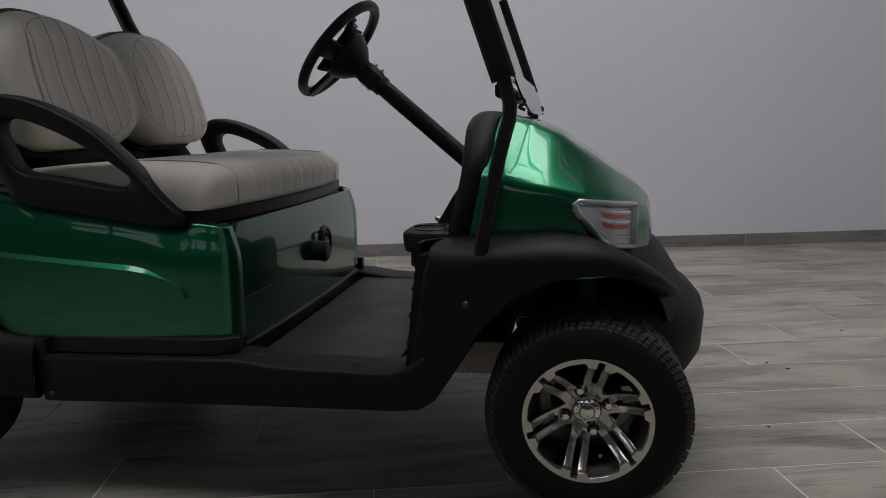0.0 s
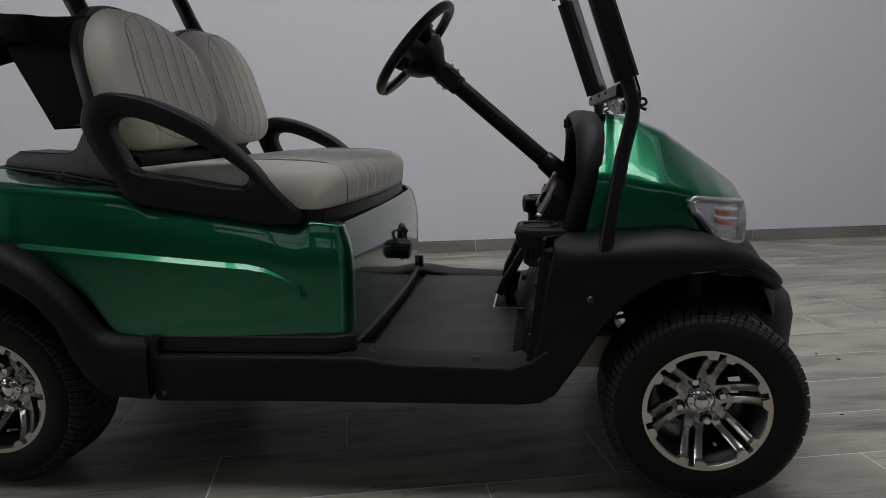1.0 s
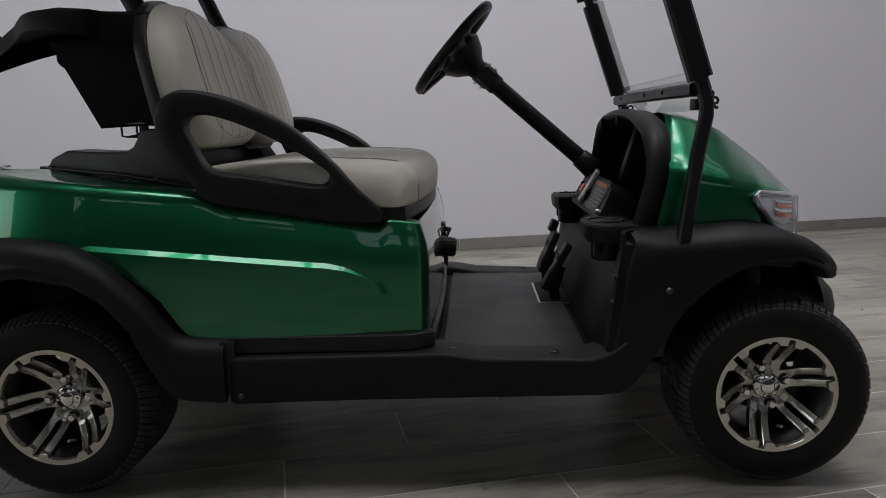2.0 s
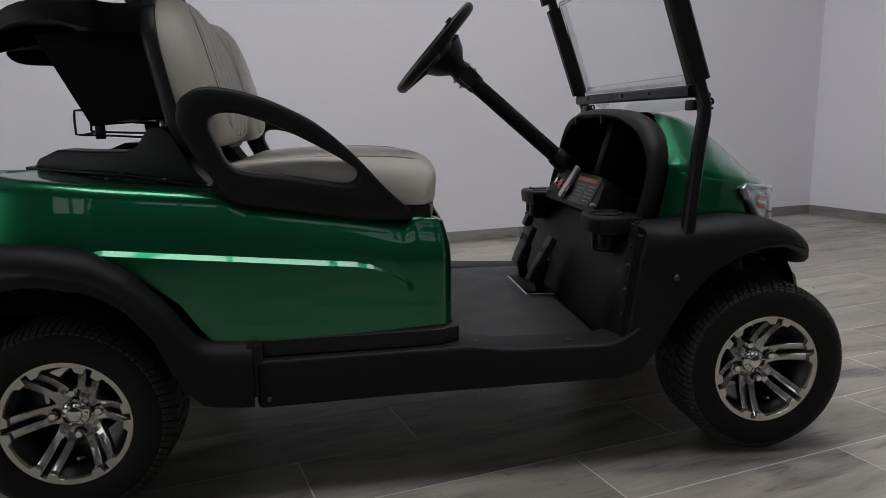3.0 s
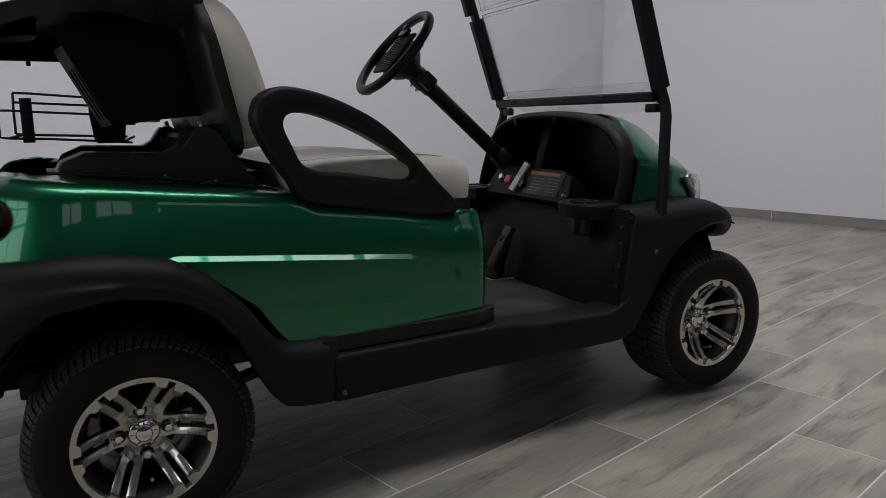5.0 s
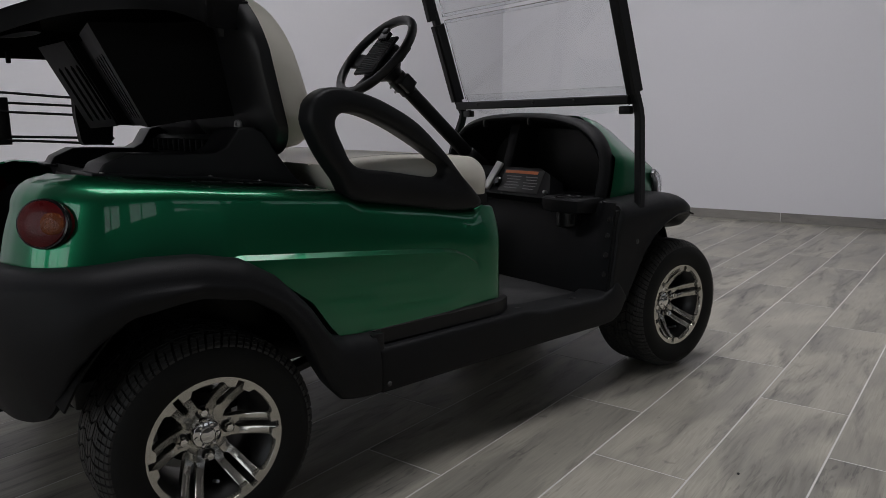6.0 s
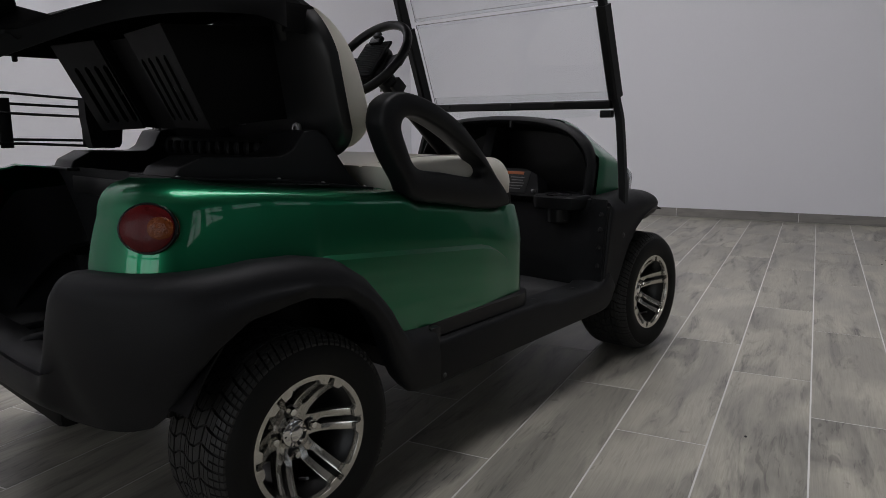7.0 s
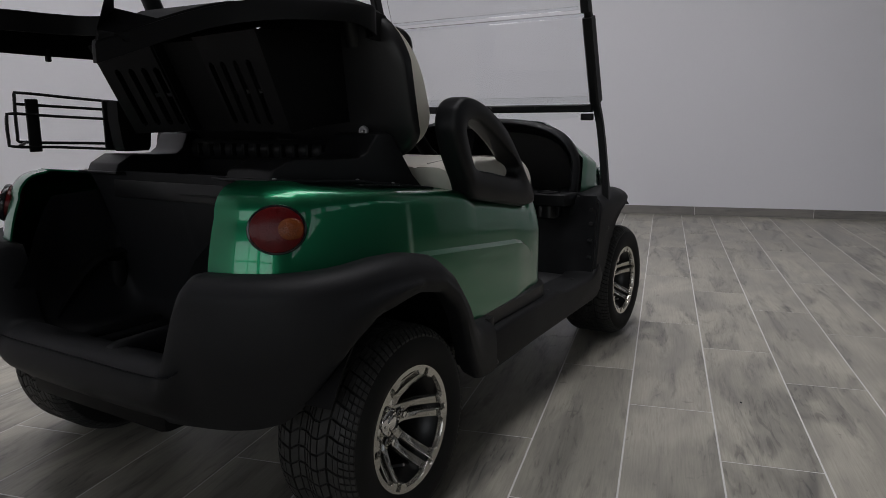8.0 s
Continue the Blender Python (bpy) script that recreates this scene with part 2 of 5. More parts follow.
def lathe(bm, profile, m=Matrix(), sides=32, angle=360.0):
    """Turns (radius, height) about the z axis of m."""
    full = angle >= 360
    count = sides if full else sides + 1
    rings = []
    for k in range(count):
        t = radians(angle) * k / sides
        rings.append([m @ Vector((r * math.cos(t), r * math.sin(t), h)) for r, h in profile])
    rows = [[bm.verts.new(v) for v in r] for r in rings]
    for k in range(count if full else count - 1):
        a, b = rows[k], rows[(k + 1) % count]
        for i in range(len(a) - 1):
            bm.faces.new((a[i], b[i], b[i + 1], a[i + 1]))
    bmesh.ops.remove_doubles(bm, verts=bm.verts, dist=1e-6)
    return bm


def prism(bm, outline, y0, y1):
    """An outline in x and z, drawn out along y."""
    a = [bm.verts.new((x, y0, z)) for x, z in outline]
    b = [bm.verts.new((x, y1, z)) for x, z in outline]
    n = len(outline)
    bm.faces.new(a[::-1]), bm.faces.new(b)
    for i in range(n):
        bm.faces.new((a[i], a[(i + 1) % n], b[(i + 1) % n], b[i]))
    bmesh.ops.recalc_face_normals(bm, faces=bm.faces)
    return bm


def rounded(bm, offset, segments=2, limit=35):
    edges = [e for e in bm.edges if len(e.link_faces) == 2 and e.calc_face_angle(0) > radians(limit)]
    if edges:
        bmesh.ops.bevel(bm, geom=edges, offset=offset, segments=segments, profile=0.5, affect="EDGES", clamp_overlap=True)
    return bm


def thicken(bm, depth):
    """Gives an open skin a thickness behind its faces."""
    bm.normal_update()
    bmesh.ops.solidify(bm, geom=list(bm.faces), thickness=depth)
    return bm


def mirrored(bm):
    copy = bm.copy()
    bmesh.ops.transform(copy, matrix=Matrix.Diagonal((1, -1, 1, 1)), verts=copy.verts)
    bmesh.ops.reverse_faces(copy, faces=copy.faces)
    return copy


def mesh(name, bm, material_, sharp=38):
    bmesh.ops.recalc_face_normals(bm, faces=bm.faces)
    me = bpy.data.meshes.new(name)
    bm.to_mesh(me)
    bm.free()
    for p in me.polygons:
        p.use_smooth = True
    me.set_sharp_from_angle(angle=radians(sharp))
    me.materials.append(material_)
    return me


def part(name, bm, material_, parent, label="", sharp=38):
    ob = new(name, mesh(name, bm, material_, sharp))
    ob.parent = parent
    return tagged(ob, label)


def thing(name, label, category, group="", m=Matrix()):
    ob = new(name)
    ob.empty_display_size = 0.1
    ob.matrix_world = m
    return tagged(ob, label, category, group)


def setting(name, bm, material_, label, m=ROOM):
    ob = new(name, mesh(name, bm, material_))
    ob.matrix_world = m
    return tagged(ob, label, kind="structure")


def slab(bm, a0, a1, b0, b1, c0, c1):
    return box(bm, ((a0 + a1) / 2, (b0 + b1) / 2, (c0 + c1) / 2), (a1 - a0, b1 - b0, c1 - c0))


# ---- the room ----
THICK = 0.2
floor = setting("floor", slab(bmesh.new(), L0 - THICK, L1 + THICK, P0 - THICK, P1 + THICK, -0.12, -0.0007), GROUT, "grey grouted tile floor")
setting("wall_back", slab(bmesh.new(), L0 - THICK, L1 + THICK, P1, P1 + THICK, -0.12, HIGH), PAINT_WALL, "plain off-white painted wall")
setting("wall_side", slab(bmesh.new(), L1, L1 + THICK, P0, P1, -0.12, HIGH), PAINT_WALL, "plain off-white painted wall")



def wall_with_windows():
    """The wall behind the camera, with a row of tall windows."""
    bm = bmesh.new()
    low, top, wide, step = 1.75, 2.75, 1.5, 2.1
    slab(bm, L0 - THICK, L1 + THICK, P0 - THICK, P0, -0.12, low)
    slab(bm, L0 - THICK, L1 + THICK, P0 - THICK, P0, top, HIGH)
    starts = [L0 + 0.4 + step * i for i in range(5)]
    at = L0 - THICK
    for s in starts:
        slab(bm, at, s, P0 - THICK, P0, low, top)
        at = s + wide
    slab(bm, at, L1 + THICK, P0 - THICK, P0, low, top)
    setting("wall_front", bm, HALL_PAINT, "grey painted wall with a row of windows")
    for s in starts:
        fr = bmesh.new()
        y = P0 - THICK / 2
        for a in (s + 0.03, s + wide - 0.03, s + wide / 2):
            box(fr, (a, y, (low + top) / 2), (0.06, 0.06, top - low))
        for c in (low + 0.03, top - 0.03, low + (top - low) * 0.62):
            box(fr, (s + wide / 2, y, c), (wide, 0.055, 0.06))
        setting("window", fr, FRAME_PAINT, "dark framed window in the wall")
        area_lamp("window_daylight", ROOM @ pose(s + wide / 2, P0 - THICK - 0.05, (low + top) / 2, 90, 0, 0), wide, top - low, 1.7, (1.0, 0.98, 0.93))


wall_with_windows()


def rear_wall():
    """Unseen wall behind the cart's tail, toned dark against bounce; two glazed openings."""
    bm, at = bmesh.new(), P0
    low, top, wide = 0.6, 2.8, 2.4
    for p in (-2.9, -0.1):
        slab(bm, L0 - THICK, L0, at, p, -0.12, HIGH)
        slab(bm, L0 - THICK, L0, p, p + wide, -0.12, low)
        slab(bm, L0 - THICK, L0, p, p + wide, top, HIGH)
        at = p + wide
        fr, x = bmesh.new(), L0 - THICK / 2
        for a in (p + 0.03, p + wide / 2, p + wide - 0.03):
            box(fr, (x, a, (low + top) / 2), (0.06, 0.06, top - low))
        for c in (low + 0.03, (low + top) / 2, top - 0.03):
            box(fr, (x, p + wide / 2, c), (0.055, wide, 0.06))
        setting("window", fr, FRAME_PAINT, "dark framed window in the wall")
        area_lamp("window_daylight", ROOM @ pose(L0 - THICK - 0.05, p + wide / 2, (low + top) / 2, 0, -90, 0), top - low, wide, 25, (0.97, 0.98, 1.0))
    slab(bm, L0 - THICK, L0, at, P1, -0.12, HIGH)
    setting("wall_rear", bm, DIM_REAR_PAINT, "unseen wall with two windows, toned dark to dim its bounce")


rear_wall()


def ceiling_with_skylights():
    """A ceiling cut into strips between the openings, and dark bars across each opening."""
    openings = [(*SKY_L, *SKY_P, 6, 4), (*SKY2_L, *SKY2_P, 3, 5)]
    bm = bmesh.new()
    cuts = sorted({L0 - THICK, L1 + THICK} | {a for o in openings for a in o[:2]})
    for a0, a1 in zip(cuts, cuts[1:]):
        mid = (a0 + a1) / 2
        holes = sorted((o[2], o[3]) for o in openings if o[0] < mid < o[1])
        at = P0 - THICK
        for b0, b1 in holes + [(P1 + THICK, None)]:
            slab(bm, a0, a1, at, b0, HIGH, HIGH + 0.15)
            at = b1
    # unseen shaft round each opening, added to trim the light on the walls
    for e0, e1, g0, g1, along, over in openings:
        for b in (g0, g1):
            slab(bm, e0 - 0.02, e1 + 0.02, b - 0.02, b + 0.02, HIGH + 0.154, HIGH + 0.8)
        for a in (e0, e1):
            slab(bm, a - 0.02, a + 0.02, g0 + 0.024, g1 - 0.024, HIGH + 0.154, HIGH + 0.8)
    setting("ceiling", bm, CEILING_PAINT, "plain pale ceiling with two skylights")
    for e0, e1, g0, g1, along, over in openings:
        fr = bmesh.new()
        for i in range(along + 1):
            box(fr, (e0 + (e1 - e0) * i / along, (g0 + g1) / 2, HIGH + 0.08), (0.06, g1 - g0, 0.1))
        for i in range(over + 1):
            box(fr, ((e0 + e1) / 2, g0 + (g1 - g0) * i / over, HIGH + 0.08), (e1 - e0, 0.05, 0.094))
        setting("skylight_frame", fr, FRAME_PAINT, "dark glazing bars of the skylight")


ceiling_with_skylights()

# ---- the golf cart ----
CART = pose(0, 0.092, 0, 0, 0, -2.69)
cart = thing("golf_cart", "green metallic golf cart with ivory seats on a tiled floor", "golf cart", m=CART)


def both(name, bm, material_, label="", parent=None, sharp=38):
    """The same part on both sides of the cart; the first one comes in room coordinates."""
    bmesh.ops.transform(bm, matrix=CART.inverted(), verts=bm.verts)
    other = mirrored(bm)
    return part(name, bm, material_, parent or cart, label, sharp), part(name, other, material_, parent or cart, label, sharp)


def shell(plan, count, section, closed=False):
    """A skin that follows a plan curve; section(x, y, s) gives (inset, height) pairs from bottom to top, inset towards the cart's middle line of the curve."""
    pts = spline(plan, count)
    rings = []
    for i, p in enumerate(pts):
        d = pts[min(i + 1, count - 1)] - pts[max(i - 1, 0)]
        d /= np.linalg.norm(d)
        inward = np.array((d[1], -d[0]))
        rings.append([(p[0] + inward[0] * o, p[1] + inward[1] * o, z) for o, z in section(p[0], p[1], i / (count - 1))])
    return loft(bmesh.new(), rings, closed=closed, caps=closed)


# rear side panels
PANEL_TOP = [(-0.35, 0.757), (-0.22, 0.757), (-0.1, 0.742), (0.1, 0.722), (0.33, 0.703), (0.355, 0.695), (0.385, 0.679), (0.42, 0.674), (0.58, 0.653), (0.72, 0.63), (0.74, 0.629), (0.765, 0.637), (0.79, 0.633), (0.86, 0.624)]
PANEL_LOW = [(-0.35, 0.575), (-0.1, 0.58), (0.02, 0.57), (0.1, 0.555), (0.17, 0.52), (0.24, 0.465), (0.28, 0.405), (0.305, 0.376), (0.36, 0.366), (0.6, 0.362), (0.87, 0.358)]
CREASE = [(0.09, 0.583), (0.33, 0.562), (0.52, 0.544), (0.62, 0.535), (0.66, 0.527), (0.7, 0.51), (0.735, 0.487), (0.765, 0.464), (0.8, 0.44), (0.87, 0.42)]


def panel_section(x, y, s):
    top, low = curve_at(x, PANEL_TOP), curve_at(x, PANEL_LOW)
    fold = max(low + 0.012, curve_at(x, CREASE))
    fade = smoothstep(0.055, 0.085, x) * (1 - smoothstep(0.61, 0.765, x))
    deep, half = 0.0105 * fade, 0.0005 + 0.0045 * fade
    back = 1 - smoothstep(-0.28, 0.0, x)
    lean = 0.022 + 0.012 * back
    tip = 0.034 * (1 - smoothstep(-0.315, -0.16, x))
    r = 0.032 + 0.03 * back - 0.022 * smoothstep(0.73, 0.79, x)

    def inset(z):
        q = max(0.0, (z - 0.52) / max(0.05, top - 0.52))
        return lean * q ** (2 - 0.6 * back) + tip * q ** 3 + 0.004 * (0.6 - z)

    out = [(inset(z) - deep * 0.5, z) for z in np.linspace(low, fold - half, 7)]
    out += [(inset(fold) + deep * 0.5, fold + half)]
    out += [(inset(z) + deep * 0.5 * (1 - (z - fold) / (top - fold)), z) for z in np.linspace(fold + 0.016, top - r, 10)]
    base = out[-1][0]
    out += [(base + r * (1 - math.cos(t)), top - r + r * math.sin(t)) for t in np.linspace(0.25, math.pi / 2, 7)]
    deck = max(out[-1][0] + 0.02, 0.19 if x < 0.33 else 0.1)
    deck = min(deck, 0.30 - 0.12 * back)
    deck += (out[-1][0] + 0.012 - deck) * smoothstep(0.76, 0.8, x)
    deck += (out[-1][0] + 0.012 - deck) * (1 - smoothstep(-0.2, -0.125, x))
    out += [(out[-1][0] * (1 - q) + deck * q, top + 0.004 * q) for q in (0.35, 0.7, 1.0)]
    return out + [(o + 0.004, z - 0.004) for o, z in out[::-1]]


PANEL_PLAN = [(0.853, -0.385), (0.852, -0.415), (0.84, -0.442), (0.81, -0.458), (0.7, -0.466), (0.5, -0.471), (0.3, -0.473), (0.1, -0.468), (-0.05, -0.456), (-0.15, -0.436), (-0.228, -0.402), (-0.275, -0.36), (-0.299, -0.31), (-0.309, -0.27), (-0.313, -0.244)]
side = shell(PANEL_PLAN, 300, panel_section, closed=True)
both("side_panel", side, GREEN, "glossy metallic green side panel", sharp=28)

# painted panel under the seat front, bowed forward; dark reflection put into its green
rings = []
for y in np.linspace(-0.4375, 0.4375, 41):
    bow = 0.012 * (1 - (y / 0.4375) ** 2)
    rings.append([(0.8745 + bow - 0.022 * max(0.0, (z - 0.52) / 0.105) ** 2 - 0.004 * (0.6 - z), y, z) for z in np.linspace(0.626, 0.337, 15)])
part("seat_front_panel", thicken(loft(bmesh.new(), rings, closed=False), 0.004), SHADED_GREEN, cart, "glossy green panel below the seat, dark reflection put into its colour")
bm = bmesh.new()
rings = []
for y in np.linspace(-0.452, 0.452, 31):
    x = 0.871 + 0.012 * max(0, 1 - (y / 0.4375) ** 2) + 0.01
    rings.append([(x, y, 0.312), (x, y, 0.34), (x - 0.004, y, 0.345), (x - 0.024, y, 0.345), (x - 0.024, y, 0.312)])
part("kick_strip", loft(bm, rings, caps=True), SATIN, cart, "black strip along the foot of the panel")
for y in (-0.44, 0.0, 0.44):
    part("strip_screw", lathe(bmesh.new(), [(0, 0.004), (0.005, 0.003), (0.007, 0)], pose(0.8815 + 0.012 * max(0, 1 - (y / 0.4375) ** 2), y, 0.328, 0, 90, 0), 10), DARK_STEEL, cart)

# charging socket with its hanging cap
at = pose(0.885, 0.1, 0.492, 0, 90, 0)
socket = part("charging_socket", lathe(bmesh.new(), [(0, -0.004), (0.036, -0.004), (0.04, 0.004), (0.043, 0.008), (0.049, 0.008), (0.053, 0.003), (0.054, -0.006)], at @ Matrix.Diagonal((1.08, 0.95, 1, 1)), 36), GLOSS, cart, "black round charging socket")
part("plug_face", lathe(bmesh.new(), [(0, 0.006), (0.022, 0.006), (0.025, 0.002), (0.025, -0.006)], at, 24), SATIN, socket)
for a in range(3):
    part("contact", lathe(bmesh.new(), [(0, 0.003), (0.004, 0.002), (0.005, -0.002)], at @ pose(0.012 * math.cos(a * 2.1), 0.012 * math.sin(a * 2.1), 0.006), 8), STEEL, socket)
cap_m = pose(0.886, 0.012, 0.486, 0, 96, 0)
rings = []
for r, h in ((0.004, 0.042), (0.022, 0.042), (0.0275, 0.036), (0.0285, 0.008), (0.031, 0.004), (0.031, -0.006)):
    grip = 0.0011 if 0.024 < r < 0.029 else 0.0
    rings.append([cap_m @ Vector(((r + grip * math.cos(16 * t)) * math.cos(t), (r + grip * math.cos(16 * t)) * math.sin(t), h)) for t in np.linspace(0, 2 * math.pi, 64, endpoint=False)])
part("cap", loft(bmesh.new(), rings, caps=True), SATIN, socket, "fluted black cap")
part("cap_strap", bar(bmesh.new(), spline([(0.897, 0.03, 0.508), (0.907, 0.055, 0.53), (0.9, 0.08, 0.532), (0.893, 0.1, 0.52)], 12), 0.012, 0.004, up=(0, 0.5, 0.87)), SATIN, socket)

# sill, one on each side
SILL = [(0.393, 0.221), (0.7, 0.226), (1.0, 0.227), (1.24, 0.227), (1.285, 0.232), (1.318, 0.252), (1.35, 0.30), (1.3, 0.36), (1.262, 0.33), (1.22, 0.316), (0.97, 0.322), (0.88, 0.336), (0.7, 0.335), (0.393, 0.333)]
sill = rounded(prism(bmesh.new(), SILL, -0.504, -0.385), 0.012, 3)
both("sill", sill, BLACK, "matt black moulded sill")
bm = bmesh.new()
rings = []
for x in np.linspace(0.33, 0.862, 12):
    w = 0.481 if x < 0.8 else 0.481 - 0.03 * smoothstep(0.8, 0.87, x)
    rings.append([(x, -w + 0.006, 0.333), (x, -w, 0.338), (x, -w + 0.002, 0.372), (x, -w + 0.01, 0.376), (x, -0.43, 0.376), (x, -0.43, 0.333)])
both("sill_trim", loft(bm, rings, caps=True), SATIN, "black strip under the green panel")
for x, z in ((0.419, 0.243), ):
    both("sill_screw", lathe(bmesh.new(), [(0, 0.004), (0.004, 0.0035), (0.007, 0)], pose(x, -0.5035, z, 90, 0, 0), 12), DARK_STEEL)

# floor and mat
bm = slab(bmesh.new(), 0.86, 1.3, -0.44, 0.44, 0.27, 0.306)
part("floor_pan", rounded(bm, 0.004), BLACK, cart, "black moulded footwell floor")
bm = bmesh.new()
rings = []
for x in np.linspace(0.905, 1.245, 24):
    rings.append([(x, y, 0.3115 + 0.0012 * noise.noise(Vector((x * 14, y * 14, 0)))) for y in np.linspace(-0.445, 0.445, 50)])
part("floor_mat", thicken(loft(bm, rings, closed=False), 0.004), MAT, cart, "scuffed black rubber floor mat")
both("mat_rivet", lathe(bmesh.new(), [(0, 0.003), (0.008, 0.002), (0.011, 0)], pose(1.14, -0.452, 0.321), 14), SATIN)
both("mat_rivet", lathe(bmesh.new(), [(0, 0.003), (0.008, 0.002), (0.011, 0)], pose(0.9, -0.452, 0.331), 14), SATIN)

# kick wall in front of the feet
rings = []
for y in np.linspace(-0.52, 0.52, 48):
    side_in = smoothstep(0.415, 0.485, abs(y))
    rings.append([((1.262 + 0.05 * q * q + 0.05 * q) * (1 - side_in) + (1.278 + 0.035 * q) * side_in, y, 0.31 + 0.29 * q) for q in np.linspace(0, 1, 14)])
part("kick_wall", thicken(loft(bmesh.new(), rings, closed=False), 0.006), BLACK, cart, "black moulded kick wall")

bm = bmesh.new()
rings = []
for q in np.linspace(0, 0.93, 10):
    x = 1.257 + 0.036 * q
    rings.append([(x + e, y, 0.31 + 0.285 * q) for e, y in ((0, -0.492), (-0.002, -0.464), (0.012, -0.439), (0.05, -0.439), (0.05, -0.492))])
both("kick_side", loft(bm, rings, caps=True), BLACK)

# front fenders, from the door opening round to the bumper
F_TOP = [(1.255, 0.325), (1.268, 0.345), (1.278, 0.40), (1.29, 0.49), (1.3, 0.56), (1.31, 0.588), (1.34, 0.598), (1.45, 0.604), (1.568, 0.611), (1.66, 0.604), (1.74, 0.582), (1.785, 0.556), (1.83, 0.523), (1.858, 0.49), (1.869, 0.46), (1.95, 0.45)]
F_LOW = [(1.255, 0.24), (1.3, 0.247), (1.335, 0.277), (1.37, 0.33), (1.42, 0.412), (1.48, 0.474), (1.544, 0.511), (1.613, 0.531), (1.683, 0.532), (1.74, 0.517), (1.79, 0.495), (1.83, 0.465), (1.862, 0.449), (1.95, 0.42)]


def fender_section(x, y, s):
    top, low = curve_at(x, F_TOP), curve_at(x, F_LOW)
    low = min(low, top - 0.03)
    h = top - low
    r = min(0.05, h * 0.6)
    out = [(0.05, low + 0.012), (0.02, low), (0.006, low + 0.002), (0.0, low + 0.01)]
    out += [(0.0 + 0.004 * (1 - q), low + 0.01 + (h - r - 0.01) * q) for q in (0.25, 0.5, 0.75, 1.0)]
    wide = 0.075 * smoothstep(1.3, 1.36, x) + 0.02
    out += [(wide * 0.8 * (1 - math.cos(t)), top - r + r * math.sin(t)) for t in np.linspace(0.2, math.pi / 2, 7)]
    out += [(wide + 0.03, top + 0.003), (wide + 0.1, top + 0.006)]
    return out


F_PLAN = [(1.255, -0.495), (1.3, -0.501), (1.4, -0.505), (1.55, -0.508), (1.66, -0.5), (1.73, -0.476), (1.785, -0.436), (1.83, -0.378), (1.858, -0.3), (1.869, -0.18), (1.874, -0.02)]
both("front_fender", thicken(shell(F_PLAN[::-1], 70, fender_section), 0.004), BLACK, "matt black moulded front fender", sharp=50)

# front bumper below
rings = []
BUMPER = [(1.72, -0.365), (1.79, -0.35), (1.865, -0.305), (1.922, -0.225), (1.957, -0.11), (1.965, 0.0)]
for x, y in spline(BUMPER + [(a, -b) for a, b in BUMPER[::-1][1:]], 41):
    rings.append([(x - 0.06, y * 0.93, 0.244), (x - 0.02, y * 0.98, 0.25), (x - 0.002, y, 0.283), (x + 0.003, y, 0.36), (x - 0.006, y, 0.394), (x - 0.03, y * 0.97, 0.422), (x - 0.075, y * 0.92, 0.452)])
part("front_bumper", thicken(loft(bmesh.new(), rings, closed=False), 0.006), BLACK, cart, "matt black front bumper")

# black cowl that slopes from the hood to the bumper
rings = []
for y in np.linspace(-0.335, 0.335, 31):
    dx = -0.08 * (abs(y) / 0.335) ** 2.2
    rings.append([(x + dx, y, z) for x, z in spline([(1.81, 0.578), (1.84, 0.553), (1.868, 0.52), (1.896, 0.476), (1.92, 0.43), (1.93, 0.395)], 12)])
part("nose_cowl", thicken(loft(bmesh.new(), rings, closed=False), 0.004), BLACK, cart, "matt black cowl below the hood")

# hood
H_TOP = [(1.34, 0.868), (1.43, 0.868), (1.5, 0.855), (1.585, 0.826), (1.7, 0.757), (1.79, 0.693), (1.822, 0.66), (1.835, 0.615), (1.84, 0.55)]
H_SIDE = [(1.34, 0.412), (1.45, 0.418), (1.56, 0.416), (1.65, 0.396), (1.72, 0.355), (1.78, 0.285), (1.81, 0.22), (1.83, 0.12), (1.84, 0.03)]
H_FOLD = [(1.34, 0.735), (1.45, 0.73), (1.565, 0.709), (1.662, 0.69), (1.75, 0.672), (1.8, 0.65), (1.83, 0.6), (1.84, 0.54)]
rings = []
xs = np.concatenate([np.linspace(1.404, 1.7, 28), np.linspace(1.71, 1.832, 18)])
for x in xs:
    top, w, fold = curve_at(x, H_TOP), curve_at(x, H_SIDE), curve_at(x, H_FOLD)
    fold = min(fold, top - 0.01)
    half = [(w - 0.012, 0.5), (w + 0.002, 0.58), (w + 0.004, (0.58 + fold) / 2), (w + 0.001, fold - 0.01), (w - 0.004, fold - 0.001), (w * 0.93, fold + (top - fold) * 0.17)]
    half += [(w * (0.93 - 0.30 * q), fold + (top - fold) * (0.17 + 0.69 * q)) for q in (0.2, 0.45, 0.7, 1.0)]
    half += [(w * 0.57, fold + (top - fold) * 0.955), (w * 0.5, fold + (top - fold) * 0.99), (w * 0.42, top), (w * 0.3, top - 0.002), (w * 0.15, top - 0.004), (0, top - 0.0045)]
    half = [(max(a, 0.0), b) for a, b in half]
    sm = spline(half, 46)
    lead = 0.06 * max(0.0, 1 - (x - 1.404) / 0.3)
    rings.append([(x + lead * max(0.0, (b - 0.58) / 0.29), -a, b) for a, b in sm] + [(x + lead * max(0.0, (b - 0.58) / 0.29), a, b) for a, b in sm[::-1][1:]])
bm = loft(bmesh.new(), rings, closed=False)
bm.faces.new(list(bm.verts)[-len(rings[0]):])
part("hood", bm, GREEN, cart, "glossy metallic green hood", sharp=50)

